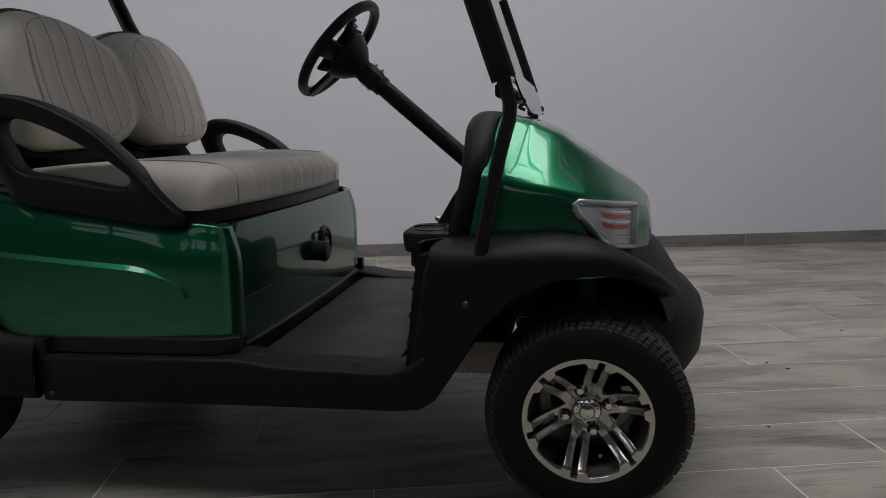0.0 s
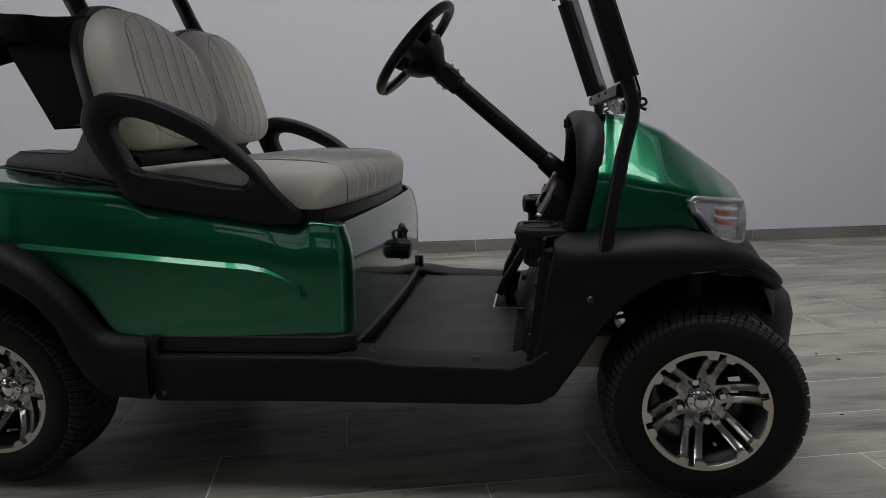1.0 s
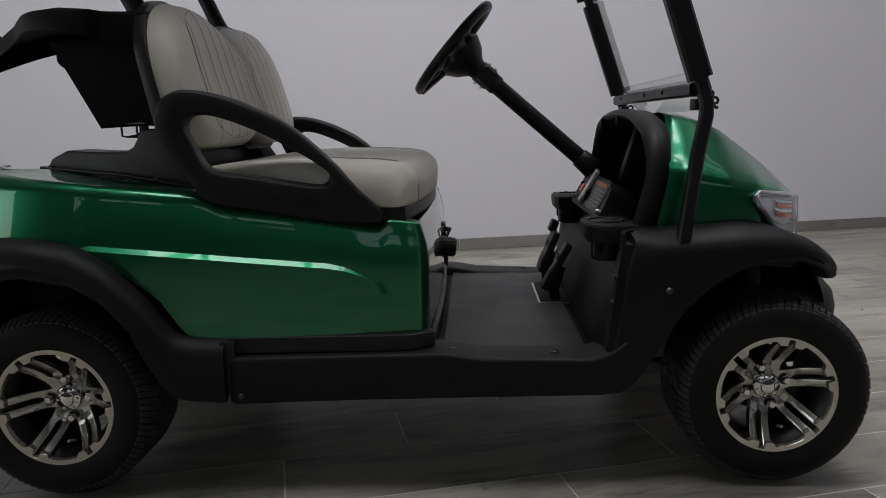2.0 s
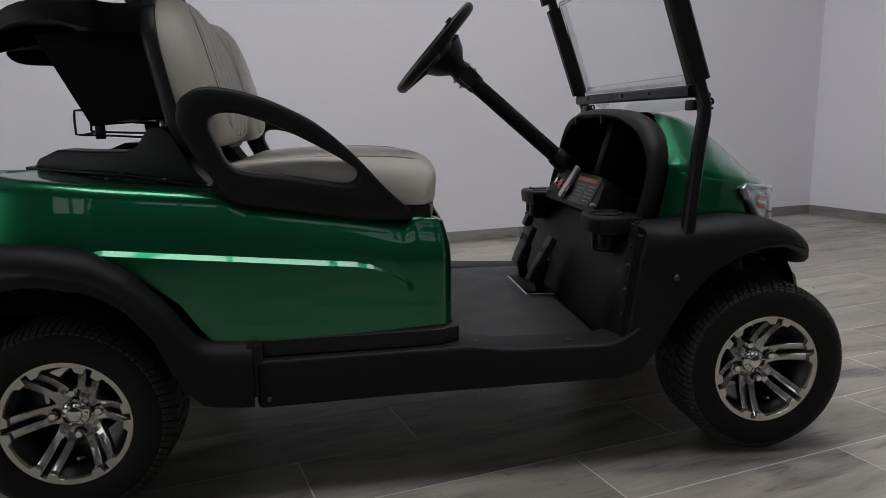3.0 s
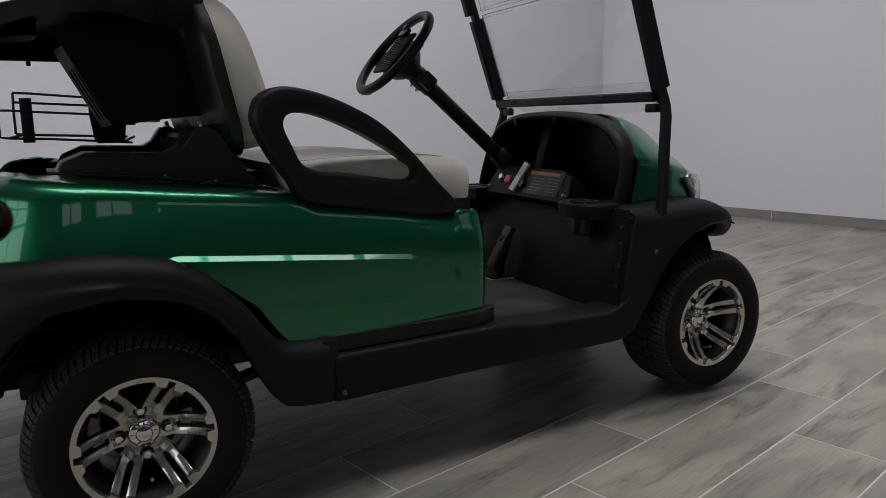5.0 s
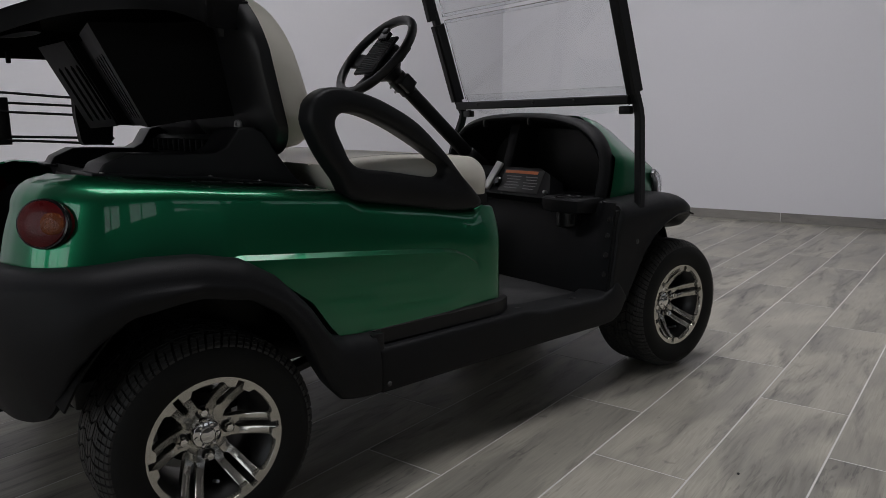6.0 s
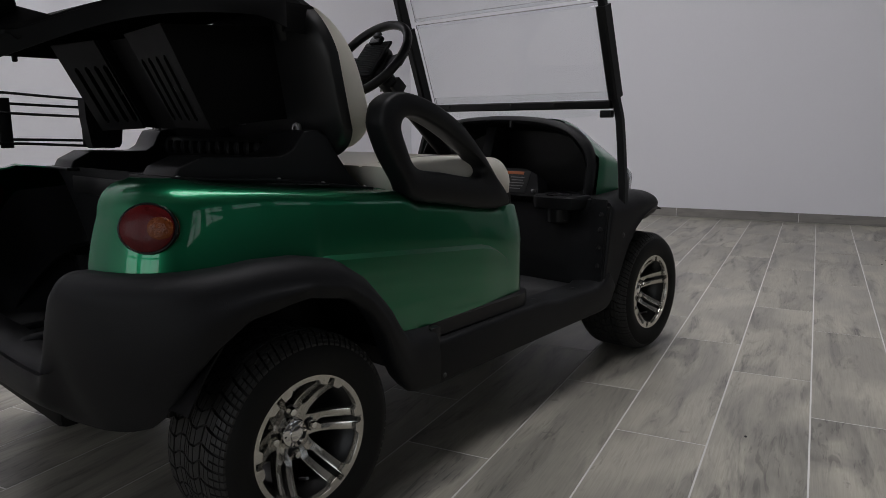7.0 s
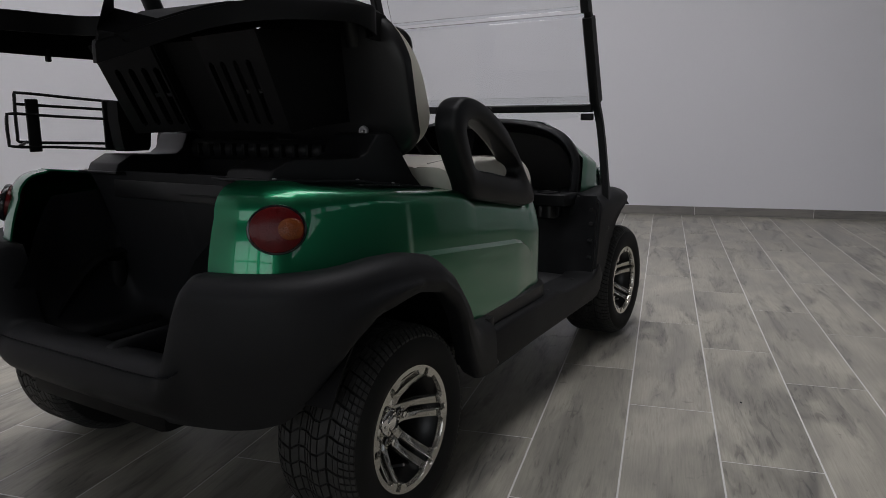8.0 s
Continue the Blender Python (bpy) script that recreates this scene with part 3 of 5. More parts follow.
# dash surround: a thick moulded arch round the open glove tray
ARCH = [(-0.405, 0.57), (-0.408, 0.66), (-0.4, 0.725), (-0.368, 0.783), (-0.3, 0.833), (-0.19, 0.861), (-0.06, 0.87), (0.06, 0.87), (0.19, 0.861), (0.3, 0.833), (0.368, 0.783), (0.4, 0.725), (0.408, 0.66), (0.405, 0.57)]
path = spline(ARCH, 64)
rings = []
for i, (y, z) in enumerate(path):
    d = path[min(i + 1, 63)] - path[max(i - 1, 0)]
    d /= np.linalg.norm(d)
    n = np.array((-d[1], d[0]))
    x0 = 1.354 + 0.034 * smoothstep(0.57, 0.76, z) - 0.008 * smoothstep(0.8, 0.88, z)
    wide = 0.046 + 0.016 * smoothstep(0.72, 0.85, z)
    sec = [(x0 + wide + 0.008, 0.0), (x0 + wide, 0.006), (x0 + wide * 0.6, 0.009), (x0 + wide * 0.28, 0.008), (x0 + 0.004, 0.0), (x0, -0.006), (x0 + 0.004, -0.013), (x0 + 0.014, -0.018), (x0 + 0.09, -0.02)]
    rings.append([(x, y + n[0] * o, z + n[1] * o) for x, o in sec])
part("dash_surround", loft(bmesh.new(), rings, closed=False), BLACK, cart, "matt black arched dash surround", sharp=60)
for y in (-0.07, 0.17):
    part("surround_notch", rounded(box(bmesh.new(), (1.386, y, 0.853 - abs(y) * 0.06), (0.02, 0.01, 0.026)), 0.003), SATIN, cart)
# tray behind the arch
rings = []
for q in np.linspace(0, 1, 8):
    x = 1.40 + 0.16 * q
    k = 1 - 0.18 * q * q
    rings.append([(x, y * k * 0.945, 0.6 + (z - 0.6) * (0.94 - 0.12 * q)) for y, z in spline(ARCH, 40)])
bm = loft(bmesh.new(), rings, closed=False)
bm.faces.new([v for v in bm.verts][-40:])
part("glove_tray", bm, SATIN, cart, "deep black open dash tray")
slab_bm = slab(bmesh.new(), 1.335, 1.56, -0.38, 0.38, 0.575, 0.592)
part("tray_floor", rounded(slab_bm, 0.004), SATIN, cart)
part("tray_divider", rounded(prism(bmesh.new(), [(1.40, 0.60), (1.55, 0.60), (1.55, 0.84), (1.47, 0.84)], 0.07, 0.12), 0.006), BLACK, cart)

# instrument panel
panel_m = pose(1.335, 0.005, 0.637, 0, 0, 0) @ pose(0, 0, 0, 0, 28, 0)
bm = bmesh.new()
front = [(-0.26, -0.055), (-0.225, 0.03), (-0.17, 0.052), (0.22, 0.052), (0.25, -0.055)]
a = [bm.verts.new(panel_m @ Vector((-0.012, y, z))) for y, z in front]
b = [bm.verts.new(panel_m @ Vector((0.06, y, z))) for y, z in front]
bm.faces.new(a), bm.faces.new(b[::-1])
for i in range(5):
    bm.faces.new((a[i], b[i], b[(i + 1) % 5], a[(i + 1) % 5]))
dash = part("instrument_panel", rounded(bm, 0.008, 3), BLACK, cart, "black instrument panel with key, switch and lever")


def on_dash(name, y, z, sy, sz, deep, material_, label="", lift=0.0, tilt=0.0):
    bm = box(bmesh.new(), (-0.012 - deep / 2 - lift, y, z), (deep, sy, sz), (tilt, 0, 0))
    rounded(bm, min(deep, sy, sz) * 0.2)
    bmesh.ops.transform(bm, matrix=panel_m, verts=bm.verts)
    return part(name, bm, material_, dash, label)


on_dash("decal", -0.095, 0.0, 0.2, 0.085, 0.0016, DECAL, "black instruction decal with an orange strip")
on_dash("decal_strip", -0.085, 0.033, 0.165, 0.011, 0.001, DECAL_ORANGE, lift=0.0016)
for i in range(5):
    on_dash("decal_line", -0.055 - 0.003 * (i % 2), 0.016 - 0.011 * i, 0.075 - 0.008 * (i % 3), 0.003, 0.0008, DECAL_PRINT, lift=0.0016)
    on_dash("decal_line", -0.145 - 0.002 * (i % 2), 0.016 - 0.011 * i, 0.07 - 0.009 * ((i + 1) % 3), 0.003, 0.0008, DECAL_PRINT, lift=0.0016)
on_dash("rocker_switch", 0.115, 0.0, 0.035, 0.024, 0.012, RED_SWITCH, "red rocker switch")
on_dash("switch_frame", 0.115, 0.0, 0.05, 0.036, 0.006, SATIN)
on_dash("lever_plate", 0.052, 0.012, 0.034, 0.11, 0.012, WHITE_EDGE, "bare metal direction lever plate", tilt=14)
for y, z, r, name, mt in ((0.018, -0.01, 0.018, "key_switch", GLOSS), (0.165, 0.005, 0.015, "charge_gauge", CHROME), (-0.235, -0.035, 0.007, "panel_screw", STEEL), (0.215, -0.035, 0.006, "panel_screw", STEEL)):
    bm = lathe(bmesh.new(), [(0, 0.013), (r * 0.7, 0.013), (r, 0.008), (r, 0)], panel_m @ pose(-0.012, y, z, 0, -90, 0), 18)
    part(name, bm, mt, dash)

# cup holders


def cup_holder(sign):
    y = sign * 0.335
    bm = bmesh.new()
    rings = []
    for z, grow in ((0.56, -0.01), (0.564, -0.003), (0.585, 0.0), (0.601, 0.0), (0.606, -0.004)):
        out = [(1.365, -0.095), (1.285, -0.095), (1.26, -0.08), (1.25, -0.05), (1.25, 0.05), (1.26, 0.075), (1.285, 0.09), (1.365, 0.09)]
        rings.append([(x - (grow if x < 1.36 else 0), y + yy * (1 + grow * 8), z) for x, yy in out])
    loft(bm, rings)
    bm.faces.new([v for v in bm.verts if abs(v.co.z - 0.606) < 1e-5])
    holder = part("cup_holder", bm, BLACK, cart, "matt black cup holder ledge")
    cup = lathe(bmesh.new(), [(0.046, 0.008), (0.042, 0.009), (0.038, 0.004), (0.036, -0.085), (0, -0.085)], pose(1.306, y, 0.6), 26)
    part("cup_ring", cup, GLOSS, holder)
    part("cup_well", lathe(bmesh.new(), [(0.041, -0.035), (0.04, -0.09), (0.034, -0.095), (0, -0.095)], pose(1.308, y, 0.605), 22), SATIN, holder)
    part("clip", rounded(box(bmesh.new(), (1.275, y + sign * 0.05, 0.55), (0.012, 0.02, 0.05)), 0.003), SATIN, holder)


cup_holder(-1), cup_holder(1)
for z, x in ((0.44, 1.268), (0.5, 1.275), (0.55, 1.283), (0.38, 1.262)):
    both("kick_bolt", lathe(bmesh.new(), [(0, 0.006), (0.006, 0.005), (0.009, 0)], pose(x, -0.474, z, 0, -70, 0), 12), SATIN)
both("fender_screw", lathe(bmesh.new(), [(0, 0.004), (0.005, 0.004), (0.0085, 0)], pose(1.389, -0.503, 0.472, 90, 0, 0), 14), DARK_STEEL)

# pedals
plate = part("pedal_plate", rounded(slab(bmesh.new(), 1.172, 1.29, -0.01, 0.26, 0.312, 0.3165), 0.001), WHITE_EDGE, cart, "aluminium edged pedal plate")
part("pedal_boot", rounded(slab(bmesh.new(), 1.178, 1.285, -0.004, 0.254, 0.3165, 0.3195), 0.001), RUBBER, plate)


def pedal(name, x, y, z, tilt, wide, tall, word, label):
    m = pose(x, y, z, 0, tilt, 0)
    bm = rounded(box(bmesh.new(), (0, 0, 0), (0.022, wide, tall)), 0.005)
    for i in range(5):
        box(bm, (-0.012, 0, -tall * 0.32 + i * tall * 0.055), (0.004, wide * 0.86, 0.004))
    bmesh.ops.transform(bm, matrix=m, verts=bm.verts)
    ped = part(name, bm, MAT, cart, label)
    arm = bar(bmesh.new(), [(x + 0.012, y, z), (x - 0.008, y, z - 0.07), (x, y, 0.318)], 0.03, 0.028, up=(0, 1, 0))
    part("pedal_arm", arm, STEEL_BLACK, ped)
    font = bpy.data.curves.new("lettering", "FONT")
    font.body, font.size, font.extrude, font.align_x, font.align_y = word, 0.034, 0.0008, "CENTER", "CENTER"
    letters = new("lettering", font)
    letters.data.materials.append(SATIN)
    letters.parent = ped
    letters.matrix_basis = m @ Matrix.Translation((-0.0125, 0, tall * 0.18)) @ Matrix(((0, 0, -1, 0), (-1, 0, 0, 0), (0, 1, 0, 0), (0, 0, 0, 1)))


pedal("brake_pedal", 1.224, 0.23, 0.43, 22, 0.088, 0.138, "STOP", "black brake pedal lettered STOP")
pedal("accelerator_pedal", 1.227, 0.02, 0.42, 29, 0.05, 0.156, "GO", "black accelerator pedal lettered GO")
part("parking_brake_pad", rounded(box(bmesh.new(), (1.243, 0.255, 0.51), (0.026, 0.045, 0.04), (0, 22, 0)), 0.006), SATIN, cart)

# windscreen and its posts
POST_Y, FAR_POST_Y = 0.442, 0.468


def post_x(z):
    return 1.481 - 0.345 * (z - 0.94)


def screen_post(s):
    py = POST_Y if s < 0 else FAR_POST_Y
    run = [(1.437, s * 0.514, 0.52), (1.452, s * 0.503, 0.62), (1.481, s * 0.474, 0.78), (1.5, s * 0.456, 0.855), (1.502, s * 0.449, 0.885), (1.487, s * py, 0.94), (post_x(1.78) + 0.004, s * py, 1.78)]
    return part("windscreen_post", bar(bmesh.new(), run, 0.029, 0.026), STEEL_BLACK, cart, "black powder coated windscreen post")


post, post_far = screen_post(-1), screen_post(1)
for s, owner, post_y in ((-1, post, POST_Y), (1, post_far, FAR_POST_Y)):
    part("sleeve", bar(bmesh.new(), [(post_x(0.938) + 0.006, s * post_y, 0.938), (post_x(1.235) + 0.006, s * post_y, 1.235)], 0.052, 0.036), STEEL_BLACK, owner, "wider black sleeve on the post")
    part("sleeve_slot", bar(bmesh.new(), [(post_x(1.3) + 0.004, s * post_y, 1.25), (post_x(1.7) + 0.004, s * post_y, 1.7)], 0.04, 0.03), STEEL_BLACK, owner)
    part("post_bolt", lathe(bmesh.new(), [(0, 0.012), (0.006, 0.012), (0.009, 0.008), (0.009, 0)], pose(1.507, s * post_y, 0.905, 0, 90, 0), 12), SATIN, owner)
part("windscreen_bar", rounded(bar(bmesh.new(), [(1.481, -0.43, 0.915), (1.481, 0.455, 0.915)], 0.026, 0.03, up=(0, 0, 1)), 0.002), STEEL_BLACK, cart, "black cross bar of the windscreen")
for y in (-0.2, 0.32, 0.0):
    part("bar_screw", lathe(bmesh.new(), [(0, 0.005), (0.004, 0.004), (0.006, 0)], pose(1.467, y, 0.918, 0, -90, 0), 10), SATIN, cart)


def pane(outline, x_of, label):
    bm = bmesh.new()
    a = [bm.verts.new((x_of(z), y, z)) for y, z in outline]
    b = [bm.verts.new((x_of(z) + 0.005, y, z)) for y, z in outline]
    bm.faces.new(a), bm.faces.new(b[::-1])
    for i in range(len(a)):
        bm.faces.new((a[i], b[i], b[(i + 1) % len(a)], a[(i + 1) % len(a)]))
    ob = part("windscreen_pane", bm, ACRYLIC, cart, label)
    ob.visible_shadow = False


low_edge = [(y, 0.868 + 0.05 * (abs(y) / 0.425) ** 6) for y in np.linspace(0.425, -0.425, 25)]
pane([(-0.425, 0.96), (0.425, 0.96)] + low_edge, lambda z: post_x(z) + 0.026, "clear acrylic lower windscreen")
pane([(-0.425, 1.25), (0.425, 1.25), (0.425, 0.935), (-0.425, 0.935)], lambda z: post_x(z) + 0.014, "clear acrylic upper windscreen")
pane([(-0.425, 1.74), (0.425, 1.74), (0.425, 1.262), (-0.425, 1.262)], lambda z: post_x(z) + 0.014, "clear acrylic folding windscreen")
for z in (1.243, 1.268):
    ob = part("windscreen_hinge", bar(bmesh.new(), [(post_x(z) + 0.014, -0.425, z), (post_x(z) + 0.014, 0.425, z)], 0.006, 0.012, up=(0, 0, 1)), CLEAR_LENS, cart, "clear hinge strip of the windscreen")
for s in (-1, 1):
    bm = rounded(box(bmesh.new(), (1.495, s * 0.405, 0.882), (0.024, 0.046, 0.026)), 0.004)
    clip = part("windscreen_clip", bm, SATIN, cart, "small black windscreen clip")
    part("clip_wire", tube(bmesh.new(), spline([(1.508, s * 0.43, 0.893), (1.527, s * 0.435, 0.897), (1.531, s * 0.435, 0.886), (1.518, s * 0.435, 0.88), (1.532, s * 0.435, 0.873)], 14), 0.0035, 6), SATIN, clip)

# headlights, wrapped round the corners of the hood


def headlight(s):
    def place(u, v, out):
        x = 1.63 + 0.14 * u
        hi = 0.678 - 0.018 * u - 0.01 * max(0.0, 1 - u * 8) ** 2
        lo = curve_at(u, [(0.0, 0.658), (0.08, 0.65), (0.2, 0.637), (0.33, 0.612), (0.42, 0.592), (0.52, 0.58), (0.7, 0.573), (1.0, 0.566)])
        z = lo + (hi - lo) * v
        w = curve_at(x, H_SIDE)
        lean = 0.012 * max(0, v - 0.5)
        return (x + out * 0.35, s * (w + out - lean + 0.004), z)

    def skin(u0, u1, v0, v1, out, dome=0.0, nu=14, nv=8):
        rings = []
        for u in np.linspace(u0, u1, nu):
            rings.append([place(u, v, out + dome * (1 - (2 * (v - v0) / (v1 - v0) - 1) ** 4) * (1 - (2 * (u - u0) / (u1 - u0) - 1) ** 6)) for v in np.linspace(v0, v1, nv)])
        return loft(bmesh.new(), rings, closed=False)
    bezel = part("headlight", thicken(skin(0.0, 1.0, 0.0, 1.0, 0.005), 0.002), SILVER_BOWL, cart, "clear headlight with orange reflector bars")
    for v in (0.42, 0.66):
        part("reflector_bar", thicken(skin(0.46, 0.86, v, v + 0.1, 0.010), 0.002), ORANGE, bezel)
    for v in (0.22, 0.56, 0.8):
        part("reflector_rib", thicken(skin(0.42, 0.9, v, v + 0.05, 0.009), 0.002), CHROME, bezel)
    part("bezel_rim", tube(bmesh.new(), [place(0.02 + 0.96 * u, v, 0.011) for u, v in [(k / 12, 1.0) for k in range(13)] + [(1.0, 1 - k / 8) for k in range(1, 9)] + [(1 - k / 12, 0.0) for k in range(1, 12)]], 0.0085, 10, closed=True), RIM_CLEAR, bezel)
    lens = part("lens", thicken(skin(0.0, 1.0, 0.0, 1.0, 0.016, 0.008), 0.002), CLEAR_LENS, bezel)
    lens.visible_shadow = False


headlight(-1), headlight(1)

# steering
AXIS = Vector((0.757, 0, -0.653)).normalized()
HUB = Vector((0.922, 0.203, 1.076))
steer_m = Matrix.Translation(HUB) @ AXIS.to_track_quat("Z", "Y").to_matrix().to_4x4()
wheel = part("steering_wheel", tube(bmesh.new(), [steer_m @ Vector((0.162 * math.cos(t), 0.162 * math.sin(t), 0)) for t in np.linspace(0, 2 * math.pi, 56, endpoint=False)], 0.0155, 12, closed=True), SATIN, cart, "black steering wheel with a score card clip")
up_local = (steer_m.to_3x3().inverted() @ Vector((0, 0, 1)))
spin = math.degrees(math.atan2(up_local.y, up_local.x))
sm = steer_m @ pose(0, 0, 0, 0, 0, spin)      # local x now points up the wheel
bm = lathe(bmesh.new(), [(0, 0.012), (0.07, 0.014), (0.08, 0.03), (0.06, 0.065), (0.034, 0.09), (0.03, 0.105), (0, 0.105)], sm, 28)
part("boss", bm, SATIN, wheel)
for a in (90, -90, 180):
    m = sm @ pose(0, 0, 0, 0, 0, a)
    bm = rounded(box(bmesh.new(), (0.11, 0, 0.02), (0.12, 0.06 if a != 180 else 0.05, 0.014), (0, 10, 0)), 0.004)
    bmesh.ops.transform(bm, matrix=m, verts=bm.verts)
    part("spoke", bm, SATIN, wheel)
bm = rounded(box(bmesh.new(), (0.0, 0, 0.002), (0.16, 0.13, 0.012)), 0.005)
bmesh.ops.transform(bm, matrix=sm, verts=bm.verts)
card = part("card_holder", bm, BLACK, cart, "black ribbed score card holder")
for i in range(15):
    bm = box(bmesh.new(), (-0.066 + 0.0088 * i, 0, -0.005), (0.0035, 0.11, 0.003))
    bmesh.ops.transform(bm, matrix=sm, verts=bm.verts)
    part("rib", bm, BLACK, card)
bm = rounded(box(bmesh.new(), (0.075, 0, -0.012), (0.03, 0.055, 0.016)), 0.004)
bm2 = rounded(box(bmesh.new(), (0.093, 0, -0.02), (0.02, 0.03, 0.012)), 0.003)
bmesh.ops.transform(bm, matrix=sm, verts=bm.verts), bmesh.ops.transform(bm2, matrix=sm, verts=bm2.verts)
part("card_clip", bm, GLOSS, card), part("card_clip", bm2, SATIN, card)
start, end = HUB + AXIS * 0.1, HUB + AXIS * 0.62
column = part("steering_column", tube(bmesh.new(), [start, end], 0.026, 18), STEEL_BLACK, cart, "black steering column")
cm = Matrix.Translation(HUB) @ AXIS.to_track_quat("Z", "Y").to_matrix().to_4x4()
part("collar", lathe(bmesh.new(), [(0.02, 0.1), (0.03, 0.1), (0.034, 0.106), (0.034, 0.15), (0.03, 0.156), (0.031, 0.175), (0.028, 0.18)], cm, 20), SATIN, column)
for h in (0.118, 0.142):
    for y in (-0.036, 0.036):
        part("collar_bolt", lathe(bmesh.new(), [(0, 0.008), (0.004, 0.007), (0.005, 0), (0.005, -0.01)], cm @ pose(0.012, y * 0.9, h, 90 if y < 0 else -90, 0, 0), 8), STEEL, column)
bm = rounded(box(bmesh.new(), (-0.034, 0, 0.14), (0.022, 0.05, 0.05)), 0.004)
bmesh.ops.transform(bm, matrix=cm, verts=bm.verts)
part("tilt_lever_block", bm, SATIN, column)
part("column_boot", lathe(bmesh.new(), [(0.027, 0.52), (0.031, 0.525), (0.033, 0.56), (0.036, 0.59), (0.038, 0.62)], cm, 22), SATIN, column)

# bench cushion


def seam(v, centre, width):
    q = (v - centre) / width
    return math.exp(-q * q)


CUSH_X0 = 0.36
rings = []
ys = np.linspace(-0.472, 0.472, 185)
for y in ys:
    side_y = max(0.0, (abs(y) - 0.414) / 0.058)
    bowx = 0.045 * (1 - (y / 0.474) ** 2)
    ring = []
    front = 0.83 + bowx
    flat = math.sqrt(max(0.0, 1 - side_y ** 2.4))
    for q in np.linspace(0, 1, 40):
        if q < 0.6:
            x = CUSH_X0 + (front - 0.05 - CUSH_X0) * q / 0.6
            z = 0.757 + 0.012 * math.sin(math.pi * q / 0.6) + 0.006 * q
            nx, nz = 0.0, 1.0
        else:
            t = (q - 0.6) / 0.4 * 2.2
            x = front - 0.05 + 0.05 * math.sin(min(t, math.pi / 2)) - max(0.0, t - math.pi / 2) * 0.006
            z = 0.711 + 0.05 * math.cos(min(t, math.pi / 2)) - max(0.0, t - math.pi / 2) * 0.075
            nx, nz = math.sin(min(t, math.pi / 2)), math.cos(min(t, math.pi / 2))
        dent = 0.0
        if abs(y) < 0.345 and q > 0.34:
            dent += 0.002 * seam((y + 0.345) % 0.069 - 0.0345, 0.0, 0.004) * smoothstep(0.34, 0.37, q)
            dent -= 0.0009 * math.cos((y + 0.345) / 0.069 * 2 * math.pi + math.pi) * smoothstep(0.34, 0.45, q)
        dent += 0.005 * seam(abs(y), 0.356, 0.004) + (0.004 * seam(q, 0.33, 0.012) if abs(y) < 0.356 else 0)
        zz = 0.664 + (z - 0.664) * (0.35 + 0.65 * flat)
        xx = x - 0.025 * (1 - flat) * (1 if q > 0.5 else -0.5)
        ring.append((xx - nx * dent, y, zz - nz * dent))
    ring.append((front - 0.02, y * 0.99, 0.662))
    ring.append((CUSH_X0 + 0.02, y * 0.99, 0.662))
    rings.append(ring)
seat = part("seat_cushion", loft(bmesh.new(), rings, caps=True), VINYL, cart, "ivory vinyl bench cushion with fluted front", sharp=80)
for s in (-1, 1):
    part("piping", tube(bmesh.new(), spline([(0.42, s * 0.356, 0.762), (0.6, s * 0.356, 0.7705), (0.78, s * 0.356, 0.764), (0.835, s * 0.356, 0.74), (0.848, s * 0.356, 0.7), (0.846, s * 0.356, 0.668)], 30), 0.0016, 6), THREAD, seat)
rings = []
for y in np.linspace(-0.466, 0.466, 31):
    f = 0.822 + 0.045 * (1 - (y / 0.474) ** 2)
    rings.append([(0.36, y, 0.625), (0.36, y, 0.664), (f - 0.008, y, 0.664), (f, y, 0.66), (f + 0.001, y, 0.632), (f - 0.008, y, 0.626)])
part("seat_base", loft(bmesh.new(), rings, caps=True), SATIN, cart, "black seat base tray").location.y = -0.024

seat.location.y = -0.024

# backrest with two lobes


BACK_WIDE = 0.972


def corner(a, start, wide, tall):
    """Height lost on a rounded corner that begins at start and is wide by tall."""
    q = min(1.0, max(0.0, (a - start) / wide))
    return tall * (1 - (1 - q ** 2.3) ** (1 / 2.3))


def back_top(y):
    a = abs(y) / BACK_WIDE
    return 1.152 - 0.055 * max(0.0, (0.235 - a) / 0.235) ** 1.8 - corner(a, 0.245, 0.216, 0.2)


def back_low(y):
    a = abs(y) / BACK_WIDE
    return 0.79 + 0.05 * max(0.0, (0.13 - a) / 0.13) ** 1.6 + corner(a, 0.32, 0.141, 0.1)


def back_x(z):
    return 0.217 + 0.208 * (1.106 - z)


def puffed(y, v):
    """How far the cushion's face stands off the shell."""
    y = y / BACK_WIDE
    over = max(0.0, 1 - abs(2 * v - 1) ** 4.5) ** 0.42
    side = 0.5 + 0.5 * max(0.0, 1 - (abs(y) / 0.462) ** 7) ** 0.5
    return (0.012 + 0.09 * over * side) * (1 - 0.1 * seam(y, 0.0, 0.035)) * (0.86 + 0.26 * (1 - v))


